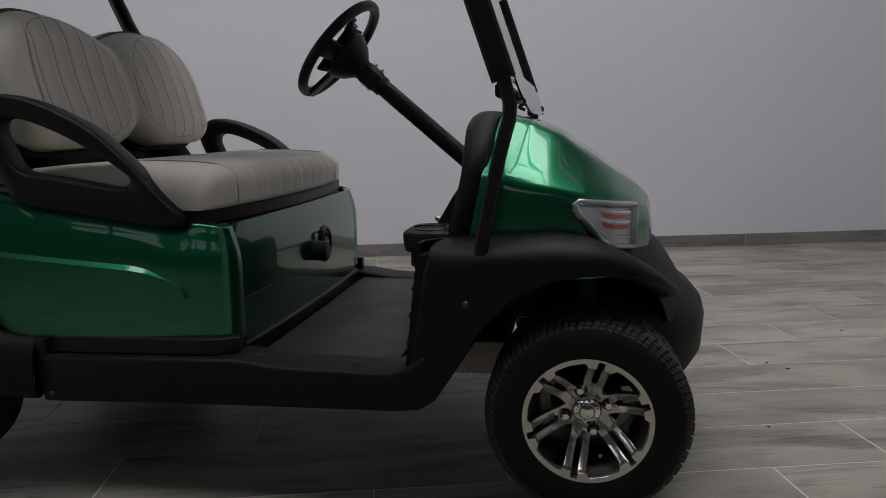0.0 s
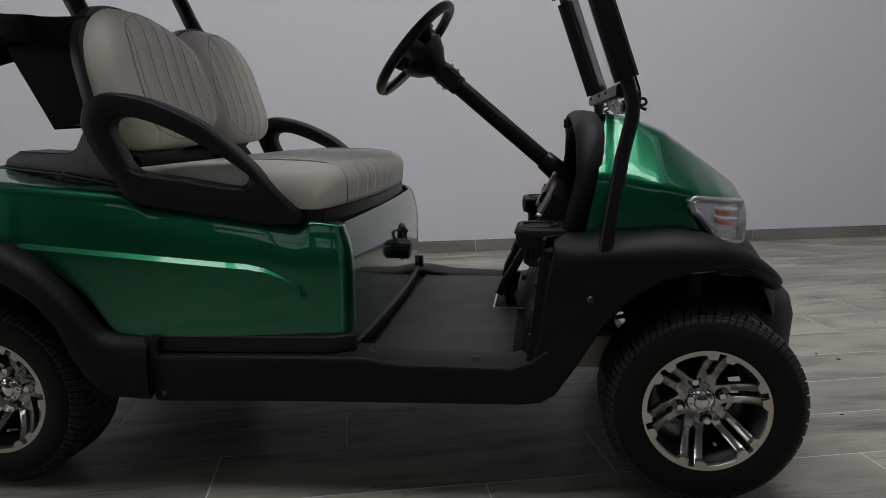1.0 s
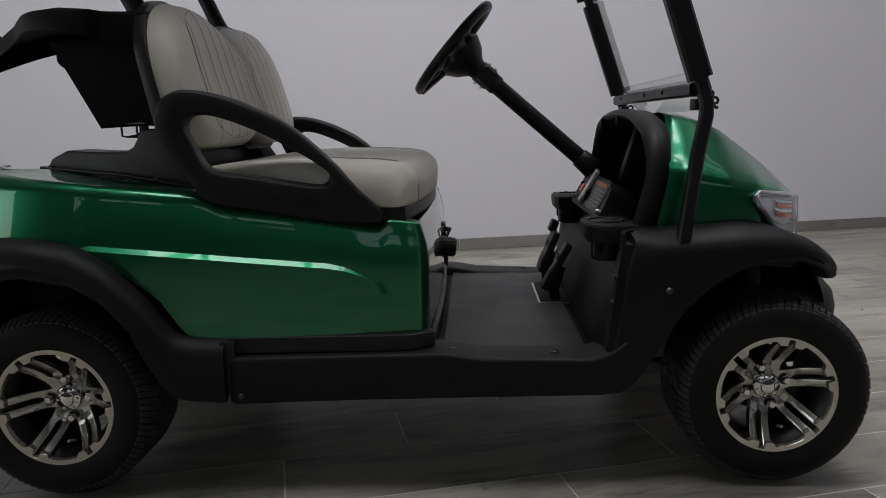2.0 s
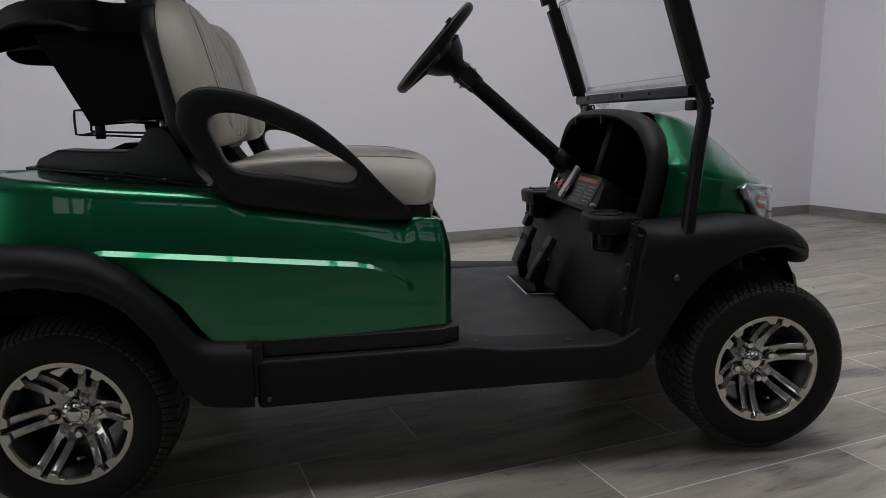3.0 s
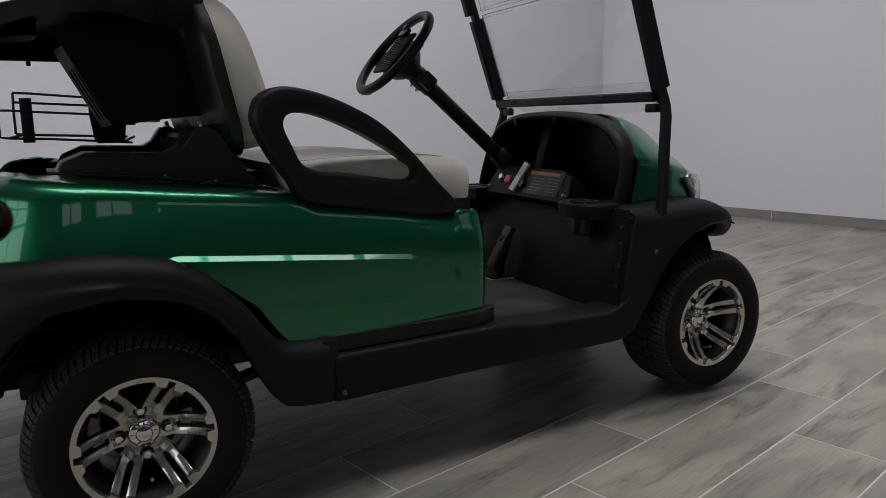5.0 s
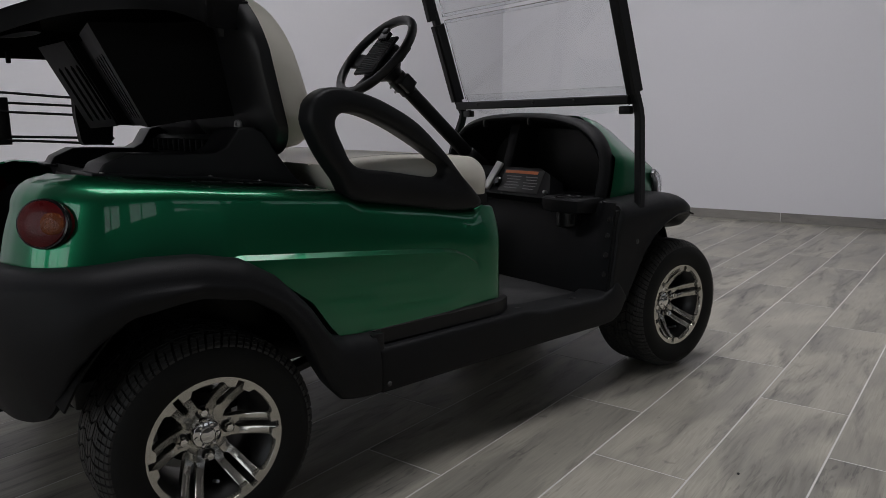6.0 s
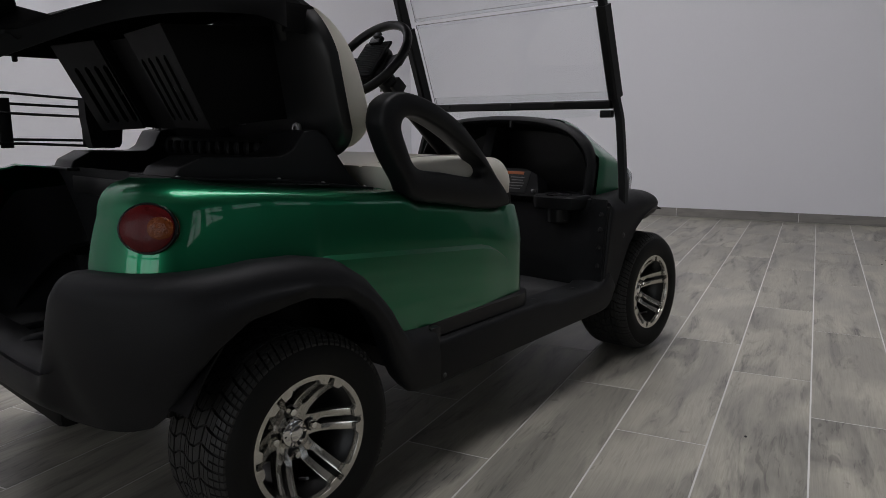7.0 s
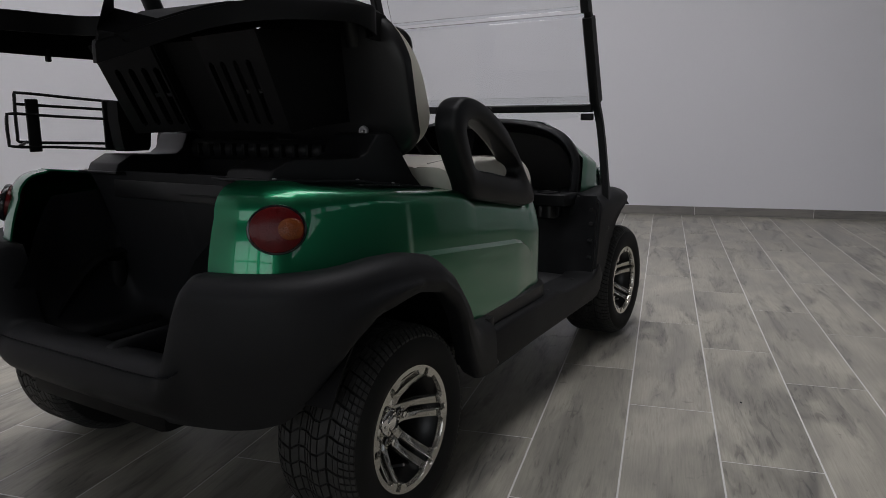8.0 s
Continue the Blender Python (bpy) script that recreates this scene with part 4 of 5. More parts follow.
rings = []
for y in 0.447 * np.sin(np.linspace(-1.566, 1.566, 321)):
    hi, lo = back_top(y), back_low(y)
    ring = []
    for v in np.linspace(0, 1, 44):
        z = lo + (hi - lo) * v
        d = puffed(y, v)
        a = abs(y) / BACK_WIDE
        border = smoothstep(0.03, 0.1, min(v, 1 - v) * (hi - lo) + 0.02) * (1 if 0.03 < a < 0.39 else 0)
        phase = (a - 0.03 + 0.12 * (v - 0.45) ** 2) / 0.062
        if border > 0:
            d -= border * (0.002 * seam(phase % 1.0 - 0.5, 0, 0.06) - 0.0007 * math.cos((phase - 0.5) * 2 * math.pi))
        d -= 0.004 * seam(a, 0.395 - 0.05 * (2 * v - 1) ** 2, 0.0045) * smoothstep(0.0, 0.08, v) * (1 - smoothstep(0.94, 1.0, v))
        ring.append((back_x(z) + d, y, z))
    ring += [(back_x(hi), y, hi - 0.006), (back_x(lo), y, lo + 0.006)]
    rings.append(ring)
backrest = part("backrest", loft(bmesh.new(), rings, caps=True), VINYL, cart, "ivory vinyl double backrest with fluted lobes", sharp=80)
LOBE = spline([(0.385, 0.86), (0.388, 0.95), (0.38, 1.03), (0.345, 1.105), (0.24, 1.138), (0.14, 1.115), (0.07, 1.06), (0.035, 0.98), (0.05, 0.89), (0.14, 0.832), (0.27, 0.822)], 70, closed=True)
for s in (-1, 1):
    line = []
    for y, z in LOBE:
        y *= BACK_WIDE
        hi, lo = back_top(y), back_low(y)
        v = (z - lo) / (hi - lo)
        line.append((back_x(z) + puffed(y, v) - 0.001, s * y, z))
    part("piping", tube(bmesh.new(), line, 0.0013, 6, closed=True), THREAD, backrest)
# stitched flute seams of the lobes, from border to border


def in_lobe(a, z):
    inside = False
    for (a0, z0), (a1, z1) in zip(LOBE, np.roll(LOBE, -1, axis=0)):
        if (z0 > z) != (z1 > z) and a < a0 + (z - z0) / (z1 - z0) * (a1 - a0):
            inside = not inside
    return inside


for s in (-1, 1):
    for k in range(6):
        line = []
        for v in np.linspace(0.03, 0.985, 70):
            a = 0.03 + 0.062 * (k + 0.5) - 0.12 * (v - 0.45) ** 2
            y = a * BACK_WIDE
            z = back_low(y) + (back_top(y) - back_low(y)) * v
            rise = smoothstep(0.03, 0.1, min(v, 1 - v) * (back_top(y) - back_low(y)) + 0.02)
            if in_lobe(a, z):
                line.append((back_x(z) + puffed(y, v) - rise * 0.0014, s * y, z))
        if len(line) > 5:
            part("flute_seam", tube(bmesh.new(), line, 0.0011, 5), THREAD, backrest)
# moulded black shell behind the cushion
rings = []
for y in 0.455 * np.sin(np.linspace(-1.55, 1.55, 91)):
    k = 0.975 * y
    hi, lo = back_top(k) + 0.006, back_low(k) - 0.012
    deep = 0.03 * max(0.0, 1 - (abs(y) / 0.457) ** 5) ** 0.5
    zs = np.linspace(lo, hi, 16)
    rings.append([(back_x(z) + 0.004, y, z) for z in (zs[0], zs[-1])] + [(back_x(z) - 0.018 - deep * max(0, 1 - abs(2 * i / 15 - 1) ** 6), y, z) for i, z in list(enumerate(zs))[::-1]])
part("backrest_shell", loft(bmesh.new(), rings, caps=True), SATIN, cart, "black moulded backrest shell", sharp=60)

# arm rests, closed loops on both sides
ARM_OUT = [(0.257, 0.85), (0.258, 0.88), (0.269, 0.906), (0.303, 0.926), (0.345, 0.928), (0.41, 0.914), (0.475, 0.889), (0.55, 0.848), (0.63, 0.778), (0.695, 0.706), (0.748, 0.655), (0.755, 0.638), (0.735, 0.63), (0.648, 0.632), (0.486, 0.659), (0.362, 0.682), (0.328, 0.727), (0.285, 0.788)]
ARM_IN = [(0.321, 0.843), (0.327, 0.866), (0.351, 0.874), (0.397, 0.868), (0.475, 0.838), (0.565, 0.791), (0.618, 0.758), (0.634, 0.741), (0.626, 0.722), (0.592, 0.718), (0.465, 0.739), (0.389, 0.75), (0.356, 0.768), (0.337, 0.805)]
out, inn = spline(ARM_OUT, 110, closed=True), spline(ARM_IN, 110, closed=True)
rings = []
for o, i in zip(out, inn):
    ring = []
    for w, y in ((0.0, -0.424), (0.0, -0.456), (0.035, -0.466), (0.13, -0.471), (0.5, -0.4725), (0.87, -0.471), (0.965, -0.466), (1.0, -0.456), (1.0, -0.424), (0.94, -0.412), (0.75, -0.406), (0.25, -0.406), (0.06, -0.412)):
        p = o * (1 - w) + i * w
        ring.append((p[0], y, p[1]))
    rings.append(ring)
_, far_arm = both("arm_rest", loft(bmesh.new(), rings, around=True), ARM, "matt black looped arm rest", sharp=60)
far_arm.location.z = -0.05

# rear fenders and bumper in one moulding
R_TOP = [(-0.4, 0.598), (-0.3, 0.6), (-0.165, 0.607), (-0.09, 0.613), (0.011, 0.609), (0.102, 0.59), (0.174, 0.546), (0.246, 0.474), (0.29, 0.41), (0.31, 0.388), (0.34, 0.378), (0.4, 0.374)]
R_LOW = [(-0.4, 0.272), (-0.385, 0.277), (-0.36, 0.288), (-0.33, 0.298), (-0.3, 0.313), (-0.28, 0.333), (-0.25, 0.378), (-0.22, 0.424), (-0.185, 0.466), (-0.125, 0.511), (-0.042, 0.526), (0.003, 0.53), (0.106, 0.509), (0.168, 0.468), (0.218, 0.405), (0.247, 0.333), (0.278, 0.278), (0.31, 0.244), (0.345, 0.236), (0.4, 0.23)]


def rear_section(x, y, s):
    top, low = curve_at(x, R_TOP), curve_at(x, R_LOW)
    if x < -0.3:
        gate = smoothstep(0.27, 0.36, abs(y))
        top = 0.418 + (top - 0.418) * gate
    h = top - low
    r = min(0.045, h * 0.6)
    out = [(0.05, low + 0.012), (0.02, low), (0.006, low + 0.002), (0.0, low + 0.012)]
    bulge = 0.012 if x < 0 else 0.004
    tuck = 1 - smoothstep(-0.34, -0.2, x)
    out = [(o + 0.055 * tuck, z) for o, z in out]
    out += [(0.055 * (1 - q) ** 1.6 * tuck - bulge * math.sin(math.pi * q) + 0.002, low + 0.012 + (h - r - 0.012) * q) for q in (0.2, 0.4, 0.6, 0.8, 1.0)]
    base = out[-1][0]
    out += [(base + 0.05 * (1 - math.cos(t)), top - r + r * math.sin(t)) for t in np.linspace(0.2, math.pi / 2, 7)]
    out += [(base + 0.075, top - 0.002), (base + 0.1, top - 0.012)]
    return out


R_PLAN = [(0.388, -0.517), (0.3, -0.525), (0.15, -0.54), (0.0, -0.547), (-0.12, -0.54), (-0.22, -0.51), (-0.29, -0.46), (-0.34, -0.392), (-0.37, -0.31), (-0.383, -0.22), (-0.39, -0.1)]
to_cart = CART.inverted()
near = [(to_cart @ Vector((x, y, 0))).to_2d() for x, y in R_PLAN]
plan = [tuple(p) for p in near] + [(-0.383, 0.0)] + [(p[0], -p[1]) for p in near[::-1]]
part("rear_bumper", thicken(shell(plan, 170, rear_section), 0.004), BLACK, cart, "matt black rear fenders and bumper in one moulding", sharp=50)
both("fender_joint", rounded(slab(bmesh.new(), 0.375, 0.41, -0.5, -0.46, 0.25, 0.37), 0.003), SATIN)

# bag well
def well_top(x):
    return curve_at(x, [(-0.4, 0.41), (-0.36, 0.42), (-0.31, 0.53), (-0.27, 0.64), (-0.22, 0.715), (-0.19, 0.75), (0.0, 0.757)])


WELL = spline([(-0.085, 0.757), (-0.08, 0.72), (-0.045, 0.55), (-0.025, 0.44), (-0.04, 0.395), (-0.09, 0.375), (-0.2, 0.37), (-0.31, 0.375), (-0.385, 0.405)], 36)
rings = []
for y in np.linspace(-0.335, 0.335, 61):
    f = max(0.0, (abs(y) - 0.2) / 0.136)
    lift = 1 - math.sqrt(max(0.0, 1 - f ** 2.6))
    ring = []
    for x, z in WELL:
        z += (max(z, well_top(x)) - z) * lift
        ring.append((x, y * (1 - 0.2 * (1 - smoothstep(-0.32, -0.16, x)) * smoothstep(0.43, 0.56, z)), z))
    rings.append(ring)
part("bag_well", loft(bmesh.new(), rings, closed=False), BLACK, cart, "black moulded open bag well")
for y, w, h in ((-0.087, 0.03, 0.055), (0.0, 0.055, 0.022), (0.07, 0.045, 0.02), (0.135, 0.04, 0.02), (-0.19, 0.05, 0.022)):
    bm = prism(bmesh.new(), [(-0.375, 0.37), (-0.05, 0.36), (-0.05, 0.372 + h * 1.1), (-0.3, 0.372 + h), (-0.335, 0.372 + h * 0.9)], y - w / 2, y + w / 2)
    part("well_rib", rounded(bm, 0.009, 3), BLACK, cart)
part("well_panel", rounded(box(bmesh.new(), (-0.052, -0.12, 0.585), (0.006, 0.2, 0.26), (0, -14, 0)), 0.002), BLACK, cart)

# engine deck between the panels and black hinge shrouds
part("rear_deck", rounded(slab(bmesh.new(), -0.085, 0.36, -0.23, 0.23, 0.69, 0.735), 0.004), SATIN, cart, "black deck below the backrest")
SHROUD = [(-0.112, 0.75), (-0.098, 0.774), (-0.05, 0.795), (0.04, 0.791), (0.115, 0.79), (0.14, 0.803), (0.155, 0.826), (0.167, 0.843), (0.196, 0.847), (0.221, 0.832), (0.243, 0.79), (0.271, 0.745), (0.305, 0.708), (0.3, 0.7), (0.0, 0.72)]


def skewed(bm):
    """The shrouds run together towards the rear."""
    for v in bm.verts:
        v.co.y += 0.127 - 0.306 * (v.co.x + 0.118)
    return bm


bm = skewed(rounded(prism(bmesh.new(), SHROUD, -0.35, -0.22), 0.016, 4))
near_shroud, far_shroud = both("hinge_shroud", bm, STEEL_BLACK, "black hinge shroud on the rear deck")
FLANGE = [(-0.125, 0.757), (0.1, 0.741), (0.2, 0.727), (0.318, 0.71), (0.318, 0.703), (0.2, 0.72), (0.1, 0.734), (-0.125, 0.75)]
both("shroud_flange", skewed(rounded(prism(bmesh.new(), FLANGE, -0.368, -0.2), 0.002)), STEEL_BLACK)
for x, z in ((-0.105, 0.7555), (0.1, 0.741), (0.2, 0.727), (0.3, 0.7125)):
    both("shroud_rivet", lathe(bmesh.new(), [(0, 0.003), (0.004, 0.002), (0.005, 0)], pose(x, -0.359 + 0.127 - 0.306 * (x + 0.118), z, 0, 6, 0), 10), STEEL)
part("hinge_board", rounded(slab(bmesh.new(), 0.222, 0.236, -0.34, 0.34, 0.69, 0.8), 0.003), SATIN, cart)
part("hinge_bar", tube(bmesh.new(), [(0.215, -0.33, 0.80), (0.215, 0.33, 0.80)], 0.028, 18), SATIN, cart, "black ribbed hinge bar")
for i in range(13):
    y = -0.27 + 0.045 * i
    part("hinge_rib", rounded(box(bmesh.new(), (0.192, y, 0.8), (0.036, 0.012, 0.034)), 0.005), DULL, cart)
both("bracket_ring", lathe(bmesh.new(), [(0.007, 0), (0.012, 0.002), (0.014, 0.008), (0.012, 0.012), (0.007, 0.012)], pose(0.198, -0.255, 0.849, 0, -90, 0), 18), STEEL)

# bag rack: shelf, slotted slanted plate, side cheeks
RACK = [(0.2, -0.32), (0.11, -0.33), (0.07, -0.378), (-0.05, -0.352), (-0.14, -0.245), (-0.175, -0.2), (-0.26, -0.135), (-0.362, -0.074), (-0.37, -0.066), (-0.368, -0.052), (-0.36, -0.045), (-0.22, 0.03), (-0.12, 0.12), (-0.137, 0.265), (-0.2, 0.31), (-0.3, 0.33), (-0.36, 0.365), (-0.345, 0.41), (-0.25, 0.44), (-0.136, 0.45), (0.05, 0.452), (0.2, 0.45)]
bm = bmesh.new()
rings = []
for x, y in spline(RACK, 130):
    z = 1.112 - 0.12 * (1 - smoothstep(-0.5, -0.1, x)) * (1 - smoothstep(0.1, 0.3, y))
    skirt = 0.04 + 0.038 * smoothstep(0.35, 0.43, y) + 0.02 * smoothstep(0.0, 0.1, x)
    rings.append([(x, y, z - skirt), (x, y, z - 0.006), (x + 0.003, y * 0.99, z)])
loft(bm, rings, closed=False)
bm.verts.ensure_lookup_table()
lid = bm.faces.new([bm.verts[i * 3 + 2] for i in range(len(rings))])
bmesh.ops.triangulate(bm, faces=[lid], ngon_method="EAR_CLIP")
bmesh.ops.transform(bm, matrix=CART.inverted(), verts=bm.verts)
rack = part("bag_rack", thicken(bm, 0.004), DULL, cart, "black curved bag rack behind the backrest")


def slot_panel(s, slots):
    """A slanted panel with four upright slots, turned a little in plan; s: side."""
    inner = s * (0.062 if s < 0 else 0.092)

    def at(u, q):
        x0, x1 = -0.08 + 0.107 * q, -0.052 + 0.108 * q
        y0, y1 = s * (0.286 - 0.011 * q), inner
        return Vector((x0 + (x1 - x0) * u, y0 + (y1 - y0) * u, 1.062 - (0.214 - 0.006 * u) * q))

    def across(y, q):
        return (y - s * (0.286 - 0.011 * q)) / (inner - s * (0.286 - 0.011 * q))
    bm = bmesh.new()
    edges = sorted(e for c in slots for e in (c - 0.0095, c - 0.005, c + 0.005, c + 0.0095))
    us = [0.0] + sorted(across(s * e, 0.6) for e in edges) + [1.0]
    qs = [0.0, 0.14, 0.265, 0.285, 0.6, 0.895, 0.915, 1.0]
    grid = [[bm.verts.new(at(u, q)) for u in us] for q in qs]
    for i in range(len(qs) - 1):
        for j in range(len(us) - 1):
            y = abs(at((us[j] + us[j + 1]) / 2, 0.6).y)
            near = min(abs(y - c) for c in slots)
            if (3 <= i <= 4 and near < 0.009) or (i in (2, 5) and near < 0.004):
                continue
            bm.faces.new((grid[i][j], grid[i][j + 1], grid[i + 1][j + 1], grid[i + 1][j]))
    part("slotted_panel", thicken(bm, 0.006), DULL, rack, "slanted black panel with upright slots", sharp=30)
    cheek = bmesh.new()
    loft(cheek, [(at(0, 0), at(0, 1)), (Vector((0.06, s * 0.292, 1.07)), Vector((0.11, s * 0.284, 0.862))), (Vector((0.2, s * 0.3, 1.08)), Vector((0.22, s * 0.285, 0.872)))], closed=False)
    part("cheek_plate", thicken(cheek, 0.006), DULL, rack, sharp=20)
    return at(1, 0), at(1, 1)


n0, n1 = slot_panel(-1, (0.083, 0.127, 0.174, 0.22))
f0, f1 = slot_panel(1, (0.108, 0.145, 0.186, 0.23))
deep = Vector((0.035, 0, 0))
part("recess_panel", thicken(loft(bmesh.new(), [(n0, n1), (n0 + deep, n1 + deep), (f0 + deep, f1 + deep), (f0, f1)], closed=False), 0.005), DULL, rack, sharp=20)
part("rack_rod", tube(bmesh.new(), [(0.075, -0.27, 0.945), (0.075, 0.27, 0.945)], 0.005, 8), STEEL, rack)
for y0, y1 in ((-0.25, -0.08), (0.11, 0.25)):
    part("rack_strip", rounded(slab(bmesh.new(), 0.062, 0.13, y0, y1, 0.858, 0.864), 0.001), STEEL, rack)
for s in (-1, 1):
    part("rack_bolt", lathe(bmesh.new(), [(0, 0.012), (0.009, 0.01), (0.01, 0)], pose(0.1, s * 0.345, 1.112), 12), SATIN, rack)

part("strap_hook", rounded(box(bmesh.new(), (-0.15, 0.35, 1.036), (0.012, 0.012, 0.03)), 0.003), DULL, rack)

# roof uprights and roof
for s in (-1, 1):
    bend = spline([(0.2, s * 0.325, 1.05), (0.17, s * 0.328, 1.13), (0.128, s * 0.325, 1.215), (0.07, s * 0.335, 1.38), (0.03, s * 0.38, 1.78)], 24)
    part("roof_upright", tube(bmesh.new(), bend, 0.024, 14), STEEL_BLACK, cart, "black curved tube that carries the roof")
ROOF = spline([(-0.5, -0.47), (0.4, -0.48), (1.2, -0.47), (1.31, -0.41), (1.34, 0.0), (1.31, 0.41), (1.2, 0.47), (0.4, 0.48), (-0.5, 0.47), (-0.58, 0.44), (-0.6, 0.0), (-0.58, -0.44)], 90, closed=True)
rings = []
for k, z in ((0.96, 1.765), (1.0, 1.77), (1.0, 1.8), (0.97, 1.825), (0.85, 1.845), (0.5, 1.86), (0.05, 1.865)):
    rings.append([(0.4 + (x - 0.4) * k, y * k, z) for x, y in ROOF])
part("roof", loft(bmesh.new(), rings, caps=True), SATIN, cart, "black moulded canopy roof")

# wire basket beyond the far rear corner
bm = bmesh.new()
tube(bm, spline([(0.12, 0.5, 0.88), (-0.1, 0.496, 0.891), (-0.212, 0.495, 0.897), (-0.224, 0.495, 0.886), (-0.224, 0.495, 0.83), (-0.212, 0.495, 0.818), (-0.1, 0.496, 0.813), (0.13, 0.5, 0.797)], 60), 0.004, 6)
tube(bm, spline([(0.12, 0.53, 0.93), (0.0, 0.53, 0.937), (-0.17, 0.525, 0.948), (-0.182, 0.525, 0.938), (-0.184, 0.525, 0.84), (-0.172, 0.525, 0.828), (0.0, 0.53, 0.82), (0.12, 0.53, 0.815)], 60), 0.004, 6)
tube(bm, [(-0.182, 0.526, 0.921), (0.12, 0.53, 0.907)], 0.004, 6)
for x, za, zb in ((-0.2, 0.818, 0.828), (0.1, 0.798, 0.815)):
    tube(bm, [(x, 0.495, za), (x + 0.04, 0.53, zb)], 0.004, 6)
bmesh.ops.transform(bm, matrix=to_cart, verts=bm.verts)
basket = part("wire_basket", bm, STEEL_BLACK, cart, "black wire basket on the far side")
for x in (-0.152, 0.06):
    plate_bm = rounded(box(bmesh.new(), (x, 0.507, 0.868), (0.032, 0.006, 0.13)), 0.002)
    bmesh.ops.transform(plate_bm, matrix=to_cart, verts=plate_bm.verts)
    part("basket_plate", plate_bm, SATIN, basket)
rings = [[(0.043 + a * k, 0.325 + b * 0.022, z) for a, b in ((-1, -1), (1, -1), (1, 1), (-1, 1))] for z, k in ((0.799, 0.034), (0.81, 0.041), (0.88, 0.05), (0.93, 0.05))]
part("basket_block", rounded(loft(bmesh.new(), rings, caps=True), 0.006), DULL, basket, "black block that carries the basket")
part("basket_arm", bar(bmesh.new(), [(0.2, 0.29, 0.89), (0.12, 0.31, 0.89), (0.06, 0.42, 0.885)], 0.05, 0.02, up=(0, 0, 1)), SATIN, basket)

# tail lights on the rounded rear corners


def tail_light(s):
    c = CART.inverted() @ Vector((-0.249, -0.368, 0.678))
    out = Vector((-0.73, -0.65, 0.19)).normalized()
    m = Matrix.Translation(Vector((c.x, c.y, c.z))) @ out.to_track_quat("Z", "Y").to_matrix().to_4x4() @ Matrix.Diagonal((1.1, 0.94, 1, 1))
    dome = lathe(bmesh.new(), [(0, 0.009), (0.02, 0.0085), (0.036, 0.0065), (0.045, 0.003), (0.047, -0.004), (0.047, -0.03), (0, -0.03)], m, 40)
    rim = lathe(bmesh.new(), [(0.046, 0.002), (0.049, 0.001), (0.0505, -0.004), (0.049, -0.01)], m, 40)
    am = lathe(bmesh.new(), [(0, 0.0125), (0.01, 0.012), (0.02, 0.0105), (0.0245, 0.007), (0.025, 0.0)], m @ pose(0.02, 0, -0.002), 30)
    made = [(dome, RED), (rim, GLOSS), (am, AMBER)]
    if s > 0:
        made = [(mirrored(b), k) for b, k in made]
    light = part("tail_light", made[0][0], RED, cart, "round red tail light with an amber lens")
    part("rim", made[1][0], GLOSS, light)
    part("amber_lens", made[2][0], AMBER, light)


tail_light(-1), tail_light(1)

# raised NO STEP lettering on the rear deck of the side panel
font = bpy.data.curves.new("lettering", "FONT")
font.body, font.size, font.extrude, font.align_x = "NO STEP", 0.04, 0.001, "CENTER"
letters = new("lettering", font)
letters.data.materials.append(SATIN)
letters.parent = cart
letters.matrix_basis = CART.inverted() @ pose(0.12, -0.36, 0.7295, 0, 5.0, -4.0)
tagged(letters, "raised NO STEP lettering on the deck")

# running gear
both("frame_rail", rounded(slab(bmesh.new(), -0.22, 0.36, -0.34, -0.27, 0.3, 0.355), 0.004), STEEL_BLACK, "black metal frame rail")
both("front_rail", rounded(slab(bmesh.new(), 1.32, 1.62, -0.3, -0.24, 0.25, 0.33), 0.004), TAN, "tan metal front rail")
part("rear_axle", tube(bmesh.new(), [(0.0265, -0.46, 0.228), (0.0265, 0.46, 0.228)], 0.04, 16), STEEL_BLACK, cart)
part("differential", lathe(bmesh.new(), [(0, -0.11), (0.07, -0.1), (0.11, -0.04), (0.11, 0.04), (0.07, 0.1), (0, 0.11)], pose(0.0265, 0.06, 0.235, 90, 0, 0), 20), STEEL_BLACK, cart)
part("front_axle", tube(bmesh.new(), [(1.677, -0.42, 0.24), (1.677, 0.42, 0.24)], 0.03, 14), STEEL_BLACK, cart)
for s in (-1, 1):
    part("leaf_spring", bar(bmesh.new(), spline([(-0.2, s * 0.36, 0.3), (0.02, s * 0.37, 0.2), (0.36, s * 0.36, 0.27)], 14), 0.02, 0.04), STEEL_BLACK, cart, "black leaf spring")
    part("shock_absorber", tube(bmesh.new(), [(-0.03, s * 0.33, 0.22), (-0.05, s * 0.3, 0.52)], 0.024, 12), STEEL_BLACK, cart)
    part("front_strut", tube(bmesh.new(), [(1.677, s * 0.36, 0.24), (1.66, s * 0.32, 0.56)], 0.026, 12), STEEL_BLACK, cart)
part("battery_tray", rounded(slab(bmesh.new(), 0.4, 1.25, -0.42, 0.42, 0.235, 0.285), 0.01), SATIN, cart)
part("motor_cover", rounded(slab(bmesh.new(), -0.02, 0.38, -0.36, 0.36, 0.34, 0.66), 0.02), SATIN, cart)
part("seat_box", rounded(slab(bmesh.new(), 0.34, 0.835, -0.42, 0.42, 0.31, 0.63), 0.01), SATIN, cart)
part("rear_underbody", rounded(slab(bmesh.new(), -0.33, 0.0, -0.24, 0.24, 0.255, 0.366), 0.02), DULL, cart)
part("front_underbody", rounded(slab(bmesh.new(), 1.34, 1.47, -0.2, 0.2, 0.25, 0.357), 0.012), DULL, cart)
